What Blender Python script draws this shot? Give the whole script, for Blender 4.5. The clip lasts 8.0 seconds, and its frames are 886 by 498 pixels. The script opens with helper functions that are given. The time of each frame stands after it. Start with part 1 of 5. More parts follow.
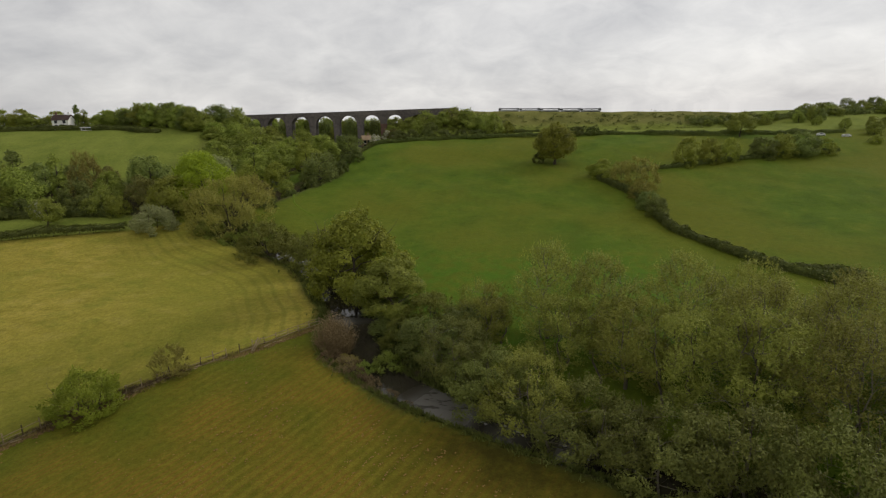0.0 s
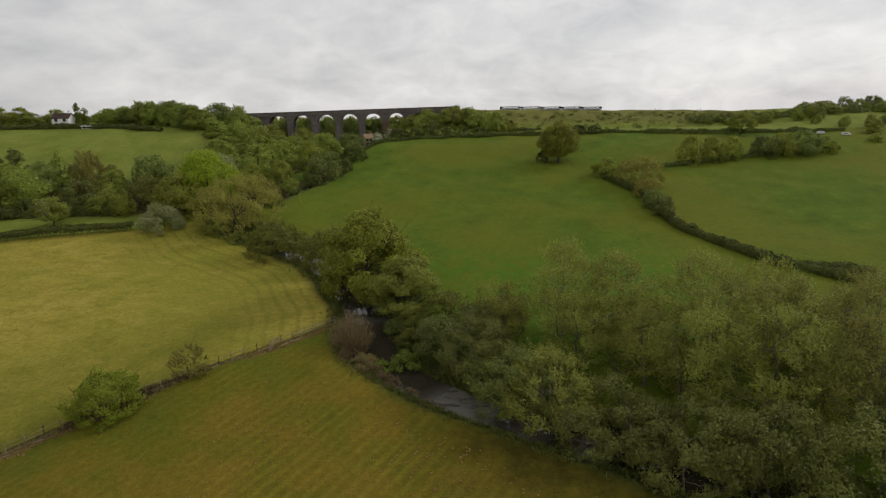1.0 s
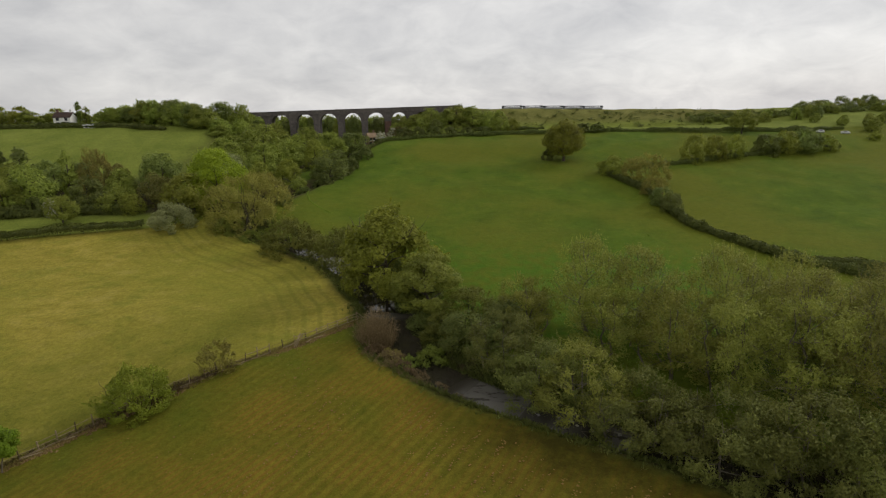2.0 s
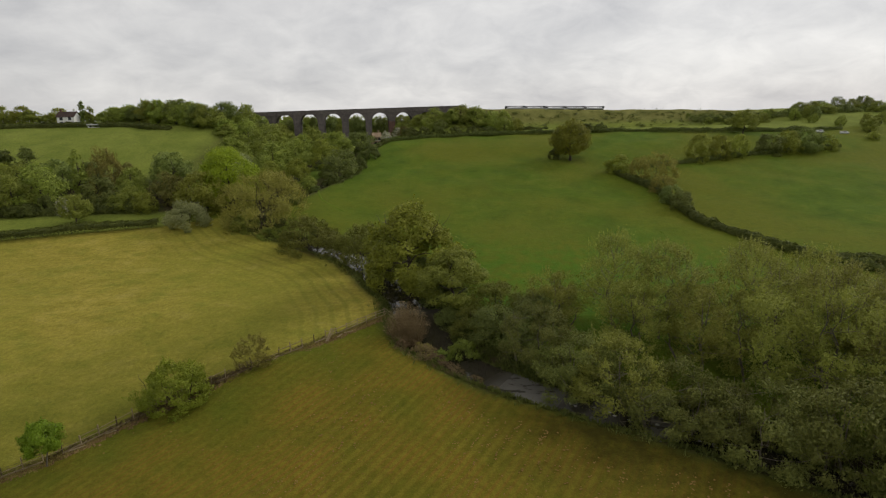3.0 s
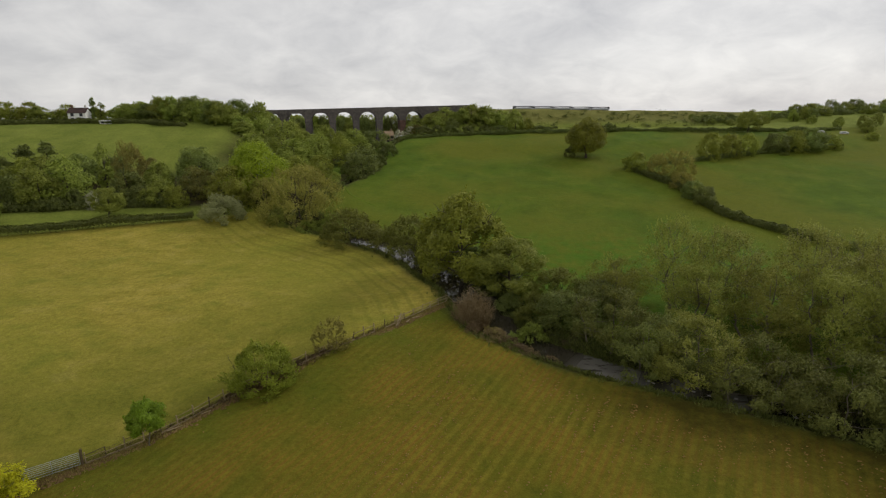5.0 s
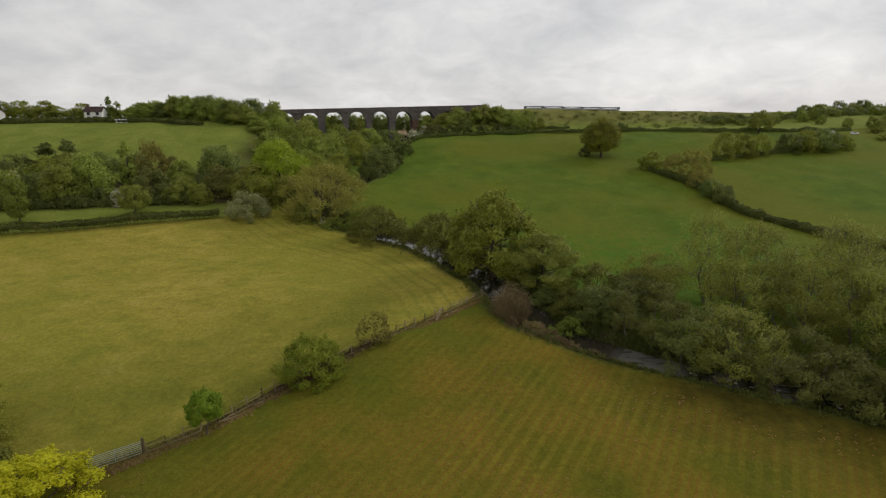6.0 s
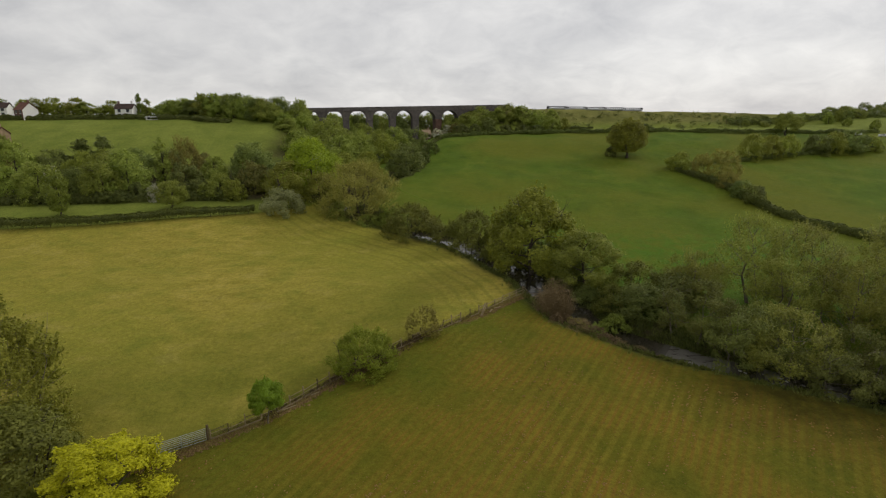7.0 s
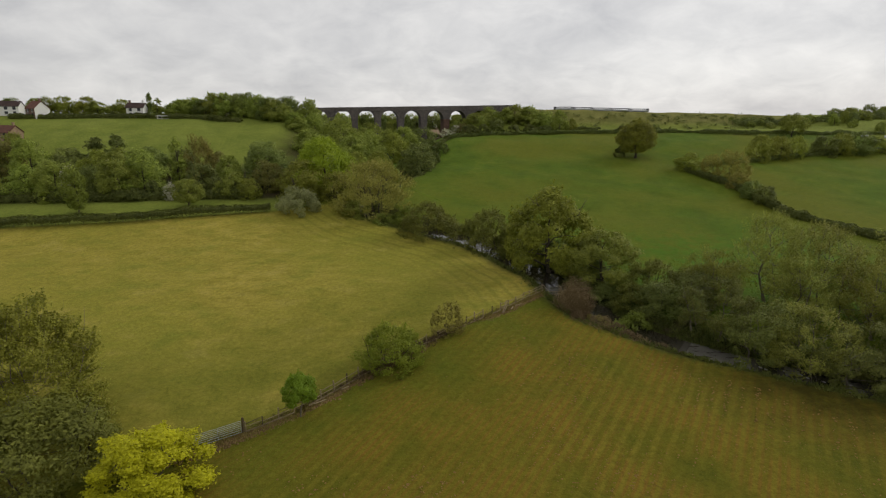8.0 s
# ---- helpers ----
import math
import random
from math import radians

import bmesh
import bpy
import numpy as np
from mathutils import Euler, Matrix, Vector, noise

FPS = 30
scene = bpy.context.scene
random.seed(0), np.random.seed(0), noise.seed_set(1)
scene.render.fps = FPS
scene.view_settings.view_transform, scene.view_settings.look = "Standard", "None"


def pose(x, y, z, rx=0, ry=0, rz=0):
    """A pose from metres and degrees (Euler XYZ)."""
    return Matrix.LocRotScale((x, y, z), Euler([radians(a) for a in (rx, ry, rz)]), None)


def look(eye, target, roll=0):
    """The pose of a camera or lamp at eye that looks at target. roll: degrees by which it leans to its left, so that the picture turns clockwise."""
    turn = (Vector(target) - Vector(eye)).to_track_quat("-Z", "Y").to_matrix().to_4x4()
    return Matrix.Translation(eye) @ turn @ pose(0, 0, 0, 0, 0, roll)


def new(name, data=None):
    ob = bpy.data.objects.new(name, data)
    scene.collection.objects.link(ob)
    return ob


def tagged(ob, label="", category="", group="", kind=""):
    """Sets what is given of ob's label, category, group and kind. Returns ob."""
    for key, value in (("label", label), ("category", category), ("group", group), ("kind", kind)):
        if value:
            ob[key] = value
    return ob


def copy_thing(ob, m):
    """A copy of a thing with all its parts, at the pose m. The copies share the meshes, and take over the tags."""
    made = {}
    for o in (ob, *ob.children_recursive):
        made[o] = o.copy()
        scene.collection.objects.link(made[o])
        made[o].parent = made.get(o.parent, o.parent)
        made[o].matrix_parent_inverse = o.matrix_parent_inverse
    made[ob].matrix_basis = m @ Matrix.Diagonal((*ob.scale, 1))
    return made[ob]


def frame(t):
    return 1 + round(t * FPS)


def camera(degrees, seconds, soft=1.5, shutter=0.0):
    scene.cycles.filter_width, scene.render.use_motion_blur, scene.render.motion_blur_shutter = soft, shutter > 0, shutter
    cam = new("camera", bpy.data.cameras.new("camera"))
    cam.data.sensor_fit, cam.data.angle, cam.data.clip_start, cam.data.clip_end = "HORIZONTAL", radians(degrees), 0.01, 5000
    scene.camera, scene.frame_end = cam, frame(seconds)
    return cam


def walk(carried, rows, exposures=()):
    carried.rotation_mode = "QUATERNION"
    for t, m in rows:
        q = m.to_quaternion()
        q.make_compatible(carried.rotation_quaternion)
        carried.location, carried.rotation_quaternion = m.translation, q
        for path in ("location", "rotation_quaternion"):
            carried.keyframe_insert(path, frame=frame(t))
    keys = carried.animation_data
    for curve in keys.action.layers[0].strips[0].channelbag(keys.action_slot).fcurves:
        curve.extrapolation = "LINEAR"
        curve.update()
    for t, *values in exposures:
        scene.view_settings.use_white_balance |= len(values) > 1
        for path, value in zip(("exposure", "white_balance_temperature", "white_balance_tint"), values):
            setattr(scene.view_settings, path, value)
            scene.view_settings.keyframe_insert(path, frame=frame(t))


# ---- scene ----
cam = camera(77.83, 8.0, soft=1.2)
ROWS = [
    (0.0, 0.000, 0.000, 29.000, 75.725, 1.033, 0.896),
    (0.5, -1.286, -0.139, 29.155, 75.609, 1.018, 0.628),
    (1.0, -2.857, -0.239, 29.211, 75.512, 1.016, 0.308),
    (1.5, -4.763, -0.431, 29.067, 75.488, 1.015, -0.076),
    (3.0, -12.001, -1.636, 28.292, 75.688, 0.959, -1.426),
    (3.5, -14.695, -2.099, 27.915, 75.769, 0.858, -1.908),
    (4.0, -17.489, -2.623, 27.467, 75.864, 0.826, -2.445),
    (4.5, -20.494, -2.909, 26.942, 75.977, 0.757, -3.037),
    (6.0, -28.871, -4.101, 26.056, 76.207, 0.493, -3.485),
    (6.5, -31.494, -4.288, 25.747, 76.255, 0.316, -2.982),
    (7.0, -33.730, -4.738, 25.702, 76.247, 0.137, -2.370),
    (7.5, -35.580, -5.251, 25.691, 76.263, 0.031, -2.331),
    (8.0, -36.872, -5.721, 25.637, 76.276, -0.064, -2.360),
]
walk(cam, [(t, pose(*row)) for t, *row in ROWS])

# ---- sky, sun ----
world = bpy.data.worlds.new("overcast_sky")
scene.world = world
world.use_nodes = True
wt = world.node_tree
wt.nodes.clear()


def wn(kind, **values):
    n = wt.nodes.new(kind)
    for k, v in values.items():
        n.inputs[k.replace("_", " ")].default_value = v
    return n


SUN_ELEVATION, SUN_TURN = radians(33), radians(66)
sky = wn("ShaderNodeTexSky")
sky.sky_type, sky.sun_disc = "NISHITA", False
sky.sun_elevation, sky.sun_rotation = SUN_ELEVATION, SUN_TURN
where = wn("ShaderNodeTexCoord")
split = wn("ShaderNodeSeparateXYZ")
wt.links.new(where.outputs["Generated"], split.inputs[0])
up = wn("ShaderNodeMath")
up.operation, up.inputs[1].default_value = "MAXIMUM", 0.0
wt.links.new(split.outputs["Z"], up.inputs[0])
lift = wn("ShaderNodeMath")
lift.operation, lift.inputs[1].default_value = "ADD", 0.42
wt.links.new(up.outputs[0], lift.inputs[0])
flat = wn("ShaderNodeCombineXYZ")
for axis in ("X", "Y"):
    over = wn("ShaderNodeMath")
    over.operation = "DIVIDE"
    wt.links.new(split.outputs[axis], over.inputs[0])
    wt.links.new(lift.outputs[0], over.inputs[1])
    wt.links.new(over.outputs[0], flat.inputs[axis])
banks = wn("ShaderNodeTexNoise", Scale=1.7, Detail=8.0, Roughness=0.55, Distortion=0.3)
wt.links.new(flat.outputs[0], banks.inputs["Vector"])
wisps = wn("ShaderNodeTexNoise", Scale=6.0, Detail=6.0, Roughness=0.6, Distortion=0.5)
wt.links.new(flat.outputs[0], wisps.inputs["Vector"])
both = wn("ShaderNodeMath")
both.operation, both.inputs[1].default_value = "MULTIPLY_ADD", 0.50
wt.links.new(wisps.outputs["Fac"], both.inputs[0])
wt.links.new(banks.outputs["Fac"], both.inputs[2])
cloud = wn("ShaderNodeValToRGB")
cloud.color_ramp.elements[0].position, cloud.color_ramp.elements[0].color = 0.54, (0.535, 0.532, 0.545, 1)
cloud.color_ramp.elements[1].position, cloud.color_ramp.elements[1].color = 0.97, (0.84, 0.824, 0.805, 1)
wt.links.new(both.outputs[0], cloud.inputs[0])
# the cloud is brighter towards the hidden sun
toward = wn("ShaderNodeVectorMath")
toward.operation = "DOT_PRODUCT"
toward.inputs[1].default_value = (math.sin(SUN_TURN), math.cos(SUN_TURN), 0.0)
wt.links.new(where.outputs["Generated"], toward.inputs[0])
glare = wn("ShaderNodeMath")
glare.operation, glare.inputs[1].default_value, glare.inputs[2].default_value = "MULTIPLY_ADD", 0.17, 0.95
wt.links.new(toward.outputs["Value"], glare.inputs[0])
lit = wn("ShaderNodeVectorMath")
lit.operation = "SCALE"
wt.links.new(cloud.outputs[0], lit.inputs[0])
wt.links.new(glare.outputs[0], lit.inputs["Scale"])
dim = wn("ShaderNodeVectorMath")
dim.operation, dim.inputs[1].default_value = "SCALE", (0, 0, 0)
dim.inputs["Scale"].default_value = 0.09
wt.links.new(sky.outputs[0], dim.inputs[0])
cover = wn("ShaderNodeMixRGB")
cover.inputs[0].default_value = 0.93
wt.links.new(dim.outputs[0], cover.inputs[1])
wt.links.new(lit.outputs[0], cover.inputs[2])
air = wn("ShaderNodeBackground", Strength=1.0)
wt.links.new(cover.outputs[0], air.inputs[0])
wout = wn("ShaderNodeOutputWorld")
wt.links.new(air.outputs[0], wout.inputs[0])

sun = new("sun", bpy.data.lights.new("sun", "SUN"))
sun.data.energy, sun.data.angle, sun.data.color = 1.05, radians(14), (1.0, 0.95, 0.86)
sun.matrix_basis = look((math.sin(SUN_TURN) * math.cos(SUN_ELEVATION), math.cos(SUN_TURN) * math.cos(SUN_ELEVATION), math.sin(SUN_ELEVATION)), (0, 0, 0))
scene.view_settings.exposure = 0.0

# ---- materials ----


def material(name, rough=0.9, spec=0.2, metal=0.0):
    m = bpy.data.materials.new(name)
    m.use_nodes = True
    t = m.node_tree
    b = t.nodes["Principled BSDF"]
    b.inputs["Roughness"].default_value = rough
    b.inputs["Specular IOR Level"].default_value = spec
    b.inputs["Metallic"].default_value = metal
    return m, t, b


def add(t, kind, **values):
    n = t.nodes.new(kind)
    for k, v in values.items():
        n.inputs[k.replace("_", " ")].default_value = v
    return n


def place(t, scale=(1, 1, 1), turn=0.0, space="Object"):
    c = t.nodes.new("ShaderNodeTexCoord")
    m = t.nodes.new("ShaderNodeMapping")
    m.inputs["Scale"].default_value = scale
    m.inputs["Rotation"].default_value = (0, 0, turn)
    t.links.new(c.outputs[space], m.inputs["Vector"])
    return m.outputs[0]


def noisy(t, at, scale, detail=4.0, rough=0.55):
    n = add(t, "ShaderNodeTexNoise", Scale=scale, Detail=detail, Roughness=rough)
    t.links.new(at, n.inputs["Vector"])
    return n.outputs["Fac"]


def ramp(t, fac, *stops):
    r = t.nodes.new("ShaderNodeValToRGB")
    while len(r.color_ramp.elements) < len(stops):
        r.color_ramp.elements.new(0.5)
    for e, (p, c) in zip(r.color_ramp.elements, stops):
        e.position, e.color = p, (*c, 1) if len(c) == 3 else c
    t.links.new(fac, r.inputs[0])
    return r.outputs[0]


def mix(t, fac, a, b, how="MIX"):
    m = t.nodes.new("ShaderNodeMixRGB")
    m.blend_type = how
    for i, v in enumerate((fac, a, b)):
        if isinstance(v, (int, float)):
            m.inputs[i].default_value = v
        elif isinstance(v, tuple):
            m.inputs[i].default_value = (*v, 1)
        else:
            t.links.new(v, m.inputs[i])
    return m.outputs[0]


def sums(t, how, a, b):
    m = t.nodes.new("ShaderNodeMath")
    m.operation = how
    for i, v in enumerate((a, b)):
        if isinstance(v, (int, float)):
            m.inputs[i].default_value = v
        else:
            t.links.new(v, m.inputs[i])
    return m.outputs[0]


def relief(t, b, fac, strength, distance):
    n = add(t, "ShaderNodeBump", Strength=strength, Distance=distance)
    t.links.new(fac, n.inputs["Height"])
    t.links.new(n.outputs[0], b.inputs["Normal"])


def speckled(name, dark, light, scale, rough=0.85, spec=0.2, metal=0.0, bump=0.02):
    """A surface with grain and blotches between two colours."""
    m, t, b = material(name, rough, spec, metal)
    at = place(t)
    fine, broad = noisy(t, at, scale, 5), noisy(t, at, scale * 0.13, 3)
    own = t.nodes.new("ShaderNodeObjectInfo").outputs["Random"]
    f = sums(t, "MULTIPLY_ADD", fine, 0.6)
    f.node.inputs[2].default_value = 0.0
    f = sums(t, "ADD", f, sums(t, "MULTIPLY", broad, 0.4))
    c = ramp(t, f, (0.34, dark), (0.66, light))
    c = mix(t, sums(t, "MULTIPLY", own, 0.35), c, tuple(0.6 * v for v in dark))
    t.links.new(c, b.inputs["Base Color"])
    relief(t, b, fine, 0.5, bump)
    return m


def foliage(name, dark, light, spread=0.24, thin=0.42):
    """Leaves: each leaf and each plant takes its own shade; some light passes through."""
    m, t, b = material(name, 0.62, 0.25)
    leaf = t.nodes.new("ShaderNodeNewGeometry").outputs["Random Per Island"]
    own = t.nodes.new("ShaderNodeObjectInfo").outputs["Random"]
    patch = noisy(t, place(t), 0.55, 3)
    f = sums(t, "ADD", sums(t, "MULTIPLY", leaf, spread), sums(t, "MULTIPLY", patch, 1 - spread))
    c = ramp(t, f, (0.16, dark), (0.84, light))
    h = t.nodes.new("ShaderNodeHueSaturation")
    t.links.new(sums(t, "ADD", sums(t, "MULTIPLY", own, 0.022), 0.489), h.inputs["Hue"])
    t.links.new(sums(t, "ADD", sums(t, "MULTIPLY", own, 0.34), 0.83), h.inputs["Value"])
    t.links.new(c, h.inputs["Color"])
    t.links.new(h.outputs[0], b.inputs["Base Color"])
    glow = add(t, "ShaderNodeBsdfTranslucent")
    t.links.new(h.outputs[0], glow.inputs["Color"])
    blend = add(t, "ShaderNodeMixShader", Fac=thin)
    t.links.new(b.outputs[0], blend.inputs[1])
    t.links.new(glow.outputs[0], blend.inputs[2])
    t.links.new(blend.outputs[0], t.nodes["Material Output"].inputs["Surface"])
    return m


def ground_material():
    m, t, b = material("pasture", 0.95, 0.08)
    at = place(t)
    zone = t.nodes.new("ShaderNodeAttribute")
    zone.attribute_name = "zone"
    parts = t.nodes.new("ShaderNodeSeparateColor")
    t.links.new(zone.outputs["Color"], parts.inputs[0])
    far = t.nodes.new("ShaderNodeAttribute")
    far.attribute_name = "hill"
    bits = t.nodes.new("ShaderNodeSeparateColor")
    t.links.new(far.outputs["Color"], bits.inputs[0])
    broad, middle, fine = noisy(t, at, 0.028, 4), noisy(t, at, 0.16, 5, 0.62), noisy(t, at, 1.7, 6, 0.7)
    blades = noisy(t, at, 7.0, 4, 0.75)
    # lush pasture
    lush = ramp(t, middle, (0.30, (0.062, 0.102, 0.008)), (0.55, (0.090, 0.140, 0.011)), (0.75, (0.136, 0.160, 0.018)))
    lush = mix(t, ramp(t, broad, (0.40, (0, 0, 0)), (0.60, (0.85, 0.85, 0.85))), lush, (0.132, 0.140, 0.014))
    damp = sums(t, "MULTIPLY", bits.outputs["Blue"], ramp(t, noisy(t, at, 0.42, 6, 0.7), (0.40, (0, 0, 0)), (0.60, (1, 1, 1))))
    lush = mix(t, damp, lush, (0.074, 0.150, 0.011))
    clump = noisy(t, at, 0.85, 7, 0.78)
    lush = mix(t, ramp(t, clump, (0.50, (0, 0, 0)), (0.66, (0.55, 0.55, 0.55))), lush, (0.052, 0.092, 0.009))
    lush = mix(t, ramp(t, clump, (0.34, (0.5, 0.5, 0.5)), (0.46, (0, 0, 0))), lush, (0.135, 0.160, 0.018))
    # upper pasture, cropped short
    crop = ramp(t, middle, (0.3, (0.135, 0.170, 0.026)), (0.7, (0.200, 0.230, 0.042)))
    base = mix(t, bits.outputs["Red"], lush, crop)
    # rough bank grass
    bank = ramp(t, middle, (0.3, (0.12, 0.125, 0.030)), (0.7, (0.215, 0.205, 0.060)))
    base = mix(t, bits.outputs["Green"], base, bank)
    # hay meadow, cut and pale
    long = noisy(t, place(t, (0.6, 1.1, 1.0), radians(-32)), 0.42, 7, 0.68)
    hay = ramp(t, long, (0.30, (0.228, 0.195, 0.028)), (0.52, (0.316, 0.262, 0.045)), (0.72, (0.390, 0.312, 0.070)))
    hay = mix(t, ramp(t, broad, (0.40, (0, 0, 0)), (0.60, (0.85, 0.85, 0.85))), hay, (0.236, 0.222, 0.031))
    rows = add(t, "ShaderNodeTexWave", Scale=0.32, Distortion=3.0, Detail=2.0)
    rows.inputs["Detail Scale"].default_value = 0.25
    t.links.new(place(t, (1, 1, 1), radians(28)), rows.inputs["Vector"])
    hay = mix(t, sums(t, "MULTIPLY", sums(t, "MULTIPLY", rows.outputs["Fac"], noisy(t, at, 0.05, 2)), 0.16), hay, (0.13, 0.13, 0.025))
    off = t.nodes.new("ShaderNodeAttribute")
    off.attribute_name = "bank_distance"
    swath = sums(t, "SINE", sums(t, "ADD", sums(t, "MULTIPLY", off.outputs["Fac"], 2.9), sums(t, "MULTIPLY", middle, 2.5)), 0.0)
    swath = sums(t, "MULTIPLY", ramp(t, swath, (0.2, (0, 0, 0)), (0.9, (1, 1, 1))), ramp(t, sums(t, "MULTIPLY", off.outputs["Fac"], 0.033), (0.06, (0, 0, 0)), (0.18, (1, 1, 1)), (0.34, (0.9, 0.9, 0.9)), (0.62, (0, 0, 0))))
    hay = mix(t, sums(t, "MULTIPLY", swath, 0.55), hay, (0.165, 0.160, 0.024))
    regrown = noisy(t, place(t, (0.8, 1.3, 1.0), radians(20)), 0.21, 7, 0.7)
    hay = mix(t, ramp(t, regrown, (0.50, (0, 0, 0)), (0.66, (0.62, 0.62, 0.62))), hay, (0.168, 0.182, 0.024))
    hay = mix(t, ramp(t, regrown, (0.34, (0.4, 0.4, 0.4)), (0.44, (0, 0, 0))), hay, (0.375, 0.310, 0.085))
    rank = t.nodes.new("ShaderNodeAttribute")
    rank.attribute_name = "hay_edge"
    hay = mix(t, sums(t, "MULTIPLY", rank.outputs["Fac"], ramp(t, noisy(t, at, 0.12, 5, 0.65), (0.30, (0.3, 0.3, 0.3)), (0.60, (1, 1, 1)))), hay, (0.138, 0.144, 0.018))
    base = mix(t, parts.outputs["Red"], base, hay)
    # mown lawn with mower stripes and dead leaves
    lawn = ramp(t, middle, (0.3, (0.098, 0.102, 0.010)), (0.7, (0.170, 0.134, 0.014)))
    mown = add(t, "ShaderNodeTexWave", Scale=0.235, Distortion=1.9, Detail=4.0)
    mown.inputs["Detail Scale"].default_value = 0.35
    t.links.new(place(t, (1, 1, 1), LAWN_TURN), mown.inputs["Vector"])
    stripe = sums(t, "MULTIPLY", ramp(t, mown.outputs["Fac"], (0.42, (0, 0, 0)), (0.85, (1, 1, 1))), ramp(t, noisy(t, at, 0.09, 5, 0.65), (0.36, (0.05, 0.05, 0.05)), (0.66, (1, 1, 1))))
    lawn = mix(t, sums(t, "MULTIPLY", stripe, 0.62), lawn, (0.205, 0.165, 0.020))
    comb = add(t, "ShaderNodeTexWave", Scale=0.47, Distortion=1.4, Detail=4.0)
    comb.inputs["Detail Scale"].default_value = 0.5
    t.links.new(place(t, (1, 1, 1), LAWN_TURN), comb.inputs["Vector"])
    comb = sums(t, "MULTIPLY", ramp(t, comb.outputs["Fac"], (0.35, (0, 0, 0)), (0.9, (1, 1, 1))), ramp(t, noisy(t, at, 0.16, 4, 0.6), (0.40, (0, 0, 0)), (0.62, (1, 1, 1))))
    lawn = mix(t, sums(t, "MULTIPLY", comb, 0.50), lawn, (0.200, 0.100, 0.020))
    litter = ramp(t, noisy(t, at, 2.6, 3, 0.6), (0.60, (0, 0, 0)), (0.68, (1, 1, 1)))
    litter = sums(t, "MULTIPLY", litter, ramp(t, noisy(t, at, 0.085, 3), (0.42, (0, 0, 0)), (0.62, (0.8, 0.8, 0.8))))
    lawn = mix(t, litter, lawn, (0.140, 0.084, 0.020))
    edge = t.nodes.new("ShaderNodeAttribute")
    edge.attribute_name = "lawn_edge"
    unworn = sums(t, "MULTIPLY", edge.outputs["Fac"], ramp(t, noisy(t, at, 0.13, 4, 0.6), (0.34, (0.25, 0.25, 0.25)), (0.58, (1, 1, 1))))
    lawn = mix(t, unworn, lawn, (0.092, 0.112, 0.010))
    # wet is the willows' shade, painted into the lawn's colour near the river
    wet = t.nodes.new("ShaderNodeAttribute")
    wet.attribute_name = "lawn_shade"
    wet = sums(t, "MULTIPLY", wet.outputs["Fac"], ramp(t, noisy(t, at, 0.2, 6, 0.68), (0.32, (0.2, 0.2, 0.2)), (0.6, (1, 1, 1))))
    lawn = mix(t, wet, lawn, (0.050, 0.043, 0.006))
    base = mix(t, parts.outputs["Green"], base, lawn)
    # bare earth and leaf mould under trees and on banks
    mould = ramp(t, fine, (0.3, (0.030, 0.026, 0.012)), (0.7, (0.085, 0.070, 0.030)))
    mould = mix(t, ramp(t, middle, (0.45, (0, 0, 0)), (0.6, (0.9, 0.9, 0.9))), mould, (0.060, 0.078, 0.016))
    base = mix(t, parts.outputs["Blue"], base, mould)
    grain = ramp(t, sums(t, "ADD", sums(t, "MULTIPLY", fine, 0.5), sums(t, "MULTIPLY", blades, 0.5)), (0.28, (0.55, 0.55, 0.55)), (0.72, (1.4, 1.4, 1.35)))
    base = mix(t, 1.0, base, grain, "MULTIPLY")
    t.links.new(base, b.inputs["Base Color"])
    relief(t, b, sums(t, "ADD", fine, sums(t, "MULTIPLY", middle, 1.5)), 0.7, 0.22)
    return m


def water_material():
    m, t, b = material("river_water", 0.06, 0.5)
    at = place(t)
    # pale patches: the sky's reflection painted into the colour, besides true riffles
    shoal_and_glint = t.nodes.new("ShaderNodeAttribute")
    shoal_and_glint.attribute_name = "riffle"
    streak = noisy(t, place(t, (0.5, 1.5, 1.0), radians(31)), 0.55, 6, 0.6)
    foam_and_glint = sums(t, "MULTIPLY", shoal_and_glint.outputs["Fac"], ramp(t, streak, (0.26, (0, 0, 0)), (0.46, (1, 1, 1))))
    t.links.new(mix(t, foam_and_glint, (0.034, 0.029, 0.020), (0.150, 0.140, 0.118)), b.inputs["Base Color"])
    t.links.new(sums(t, "ADD", sums(t, "MULTIPLY", foam_and_glint, 0.4), 0.06), b.inputs["Roughness"])
    relief(t, b, sums(t, "ADD", noisy(t, at, 0.9, 4), sums(t, "MULTIPLY", noisy(t, at, 4.0, 3), 0.3)), 0.14, 0.05)
    return m


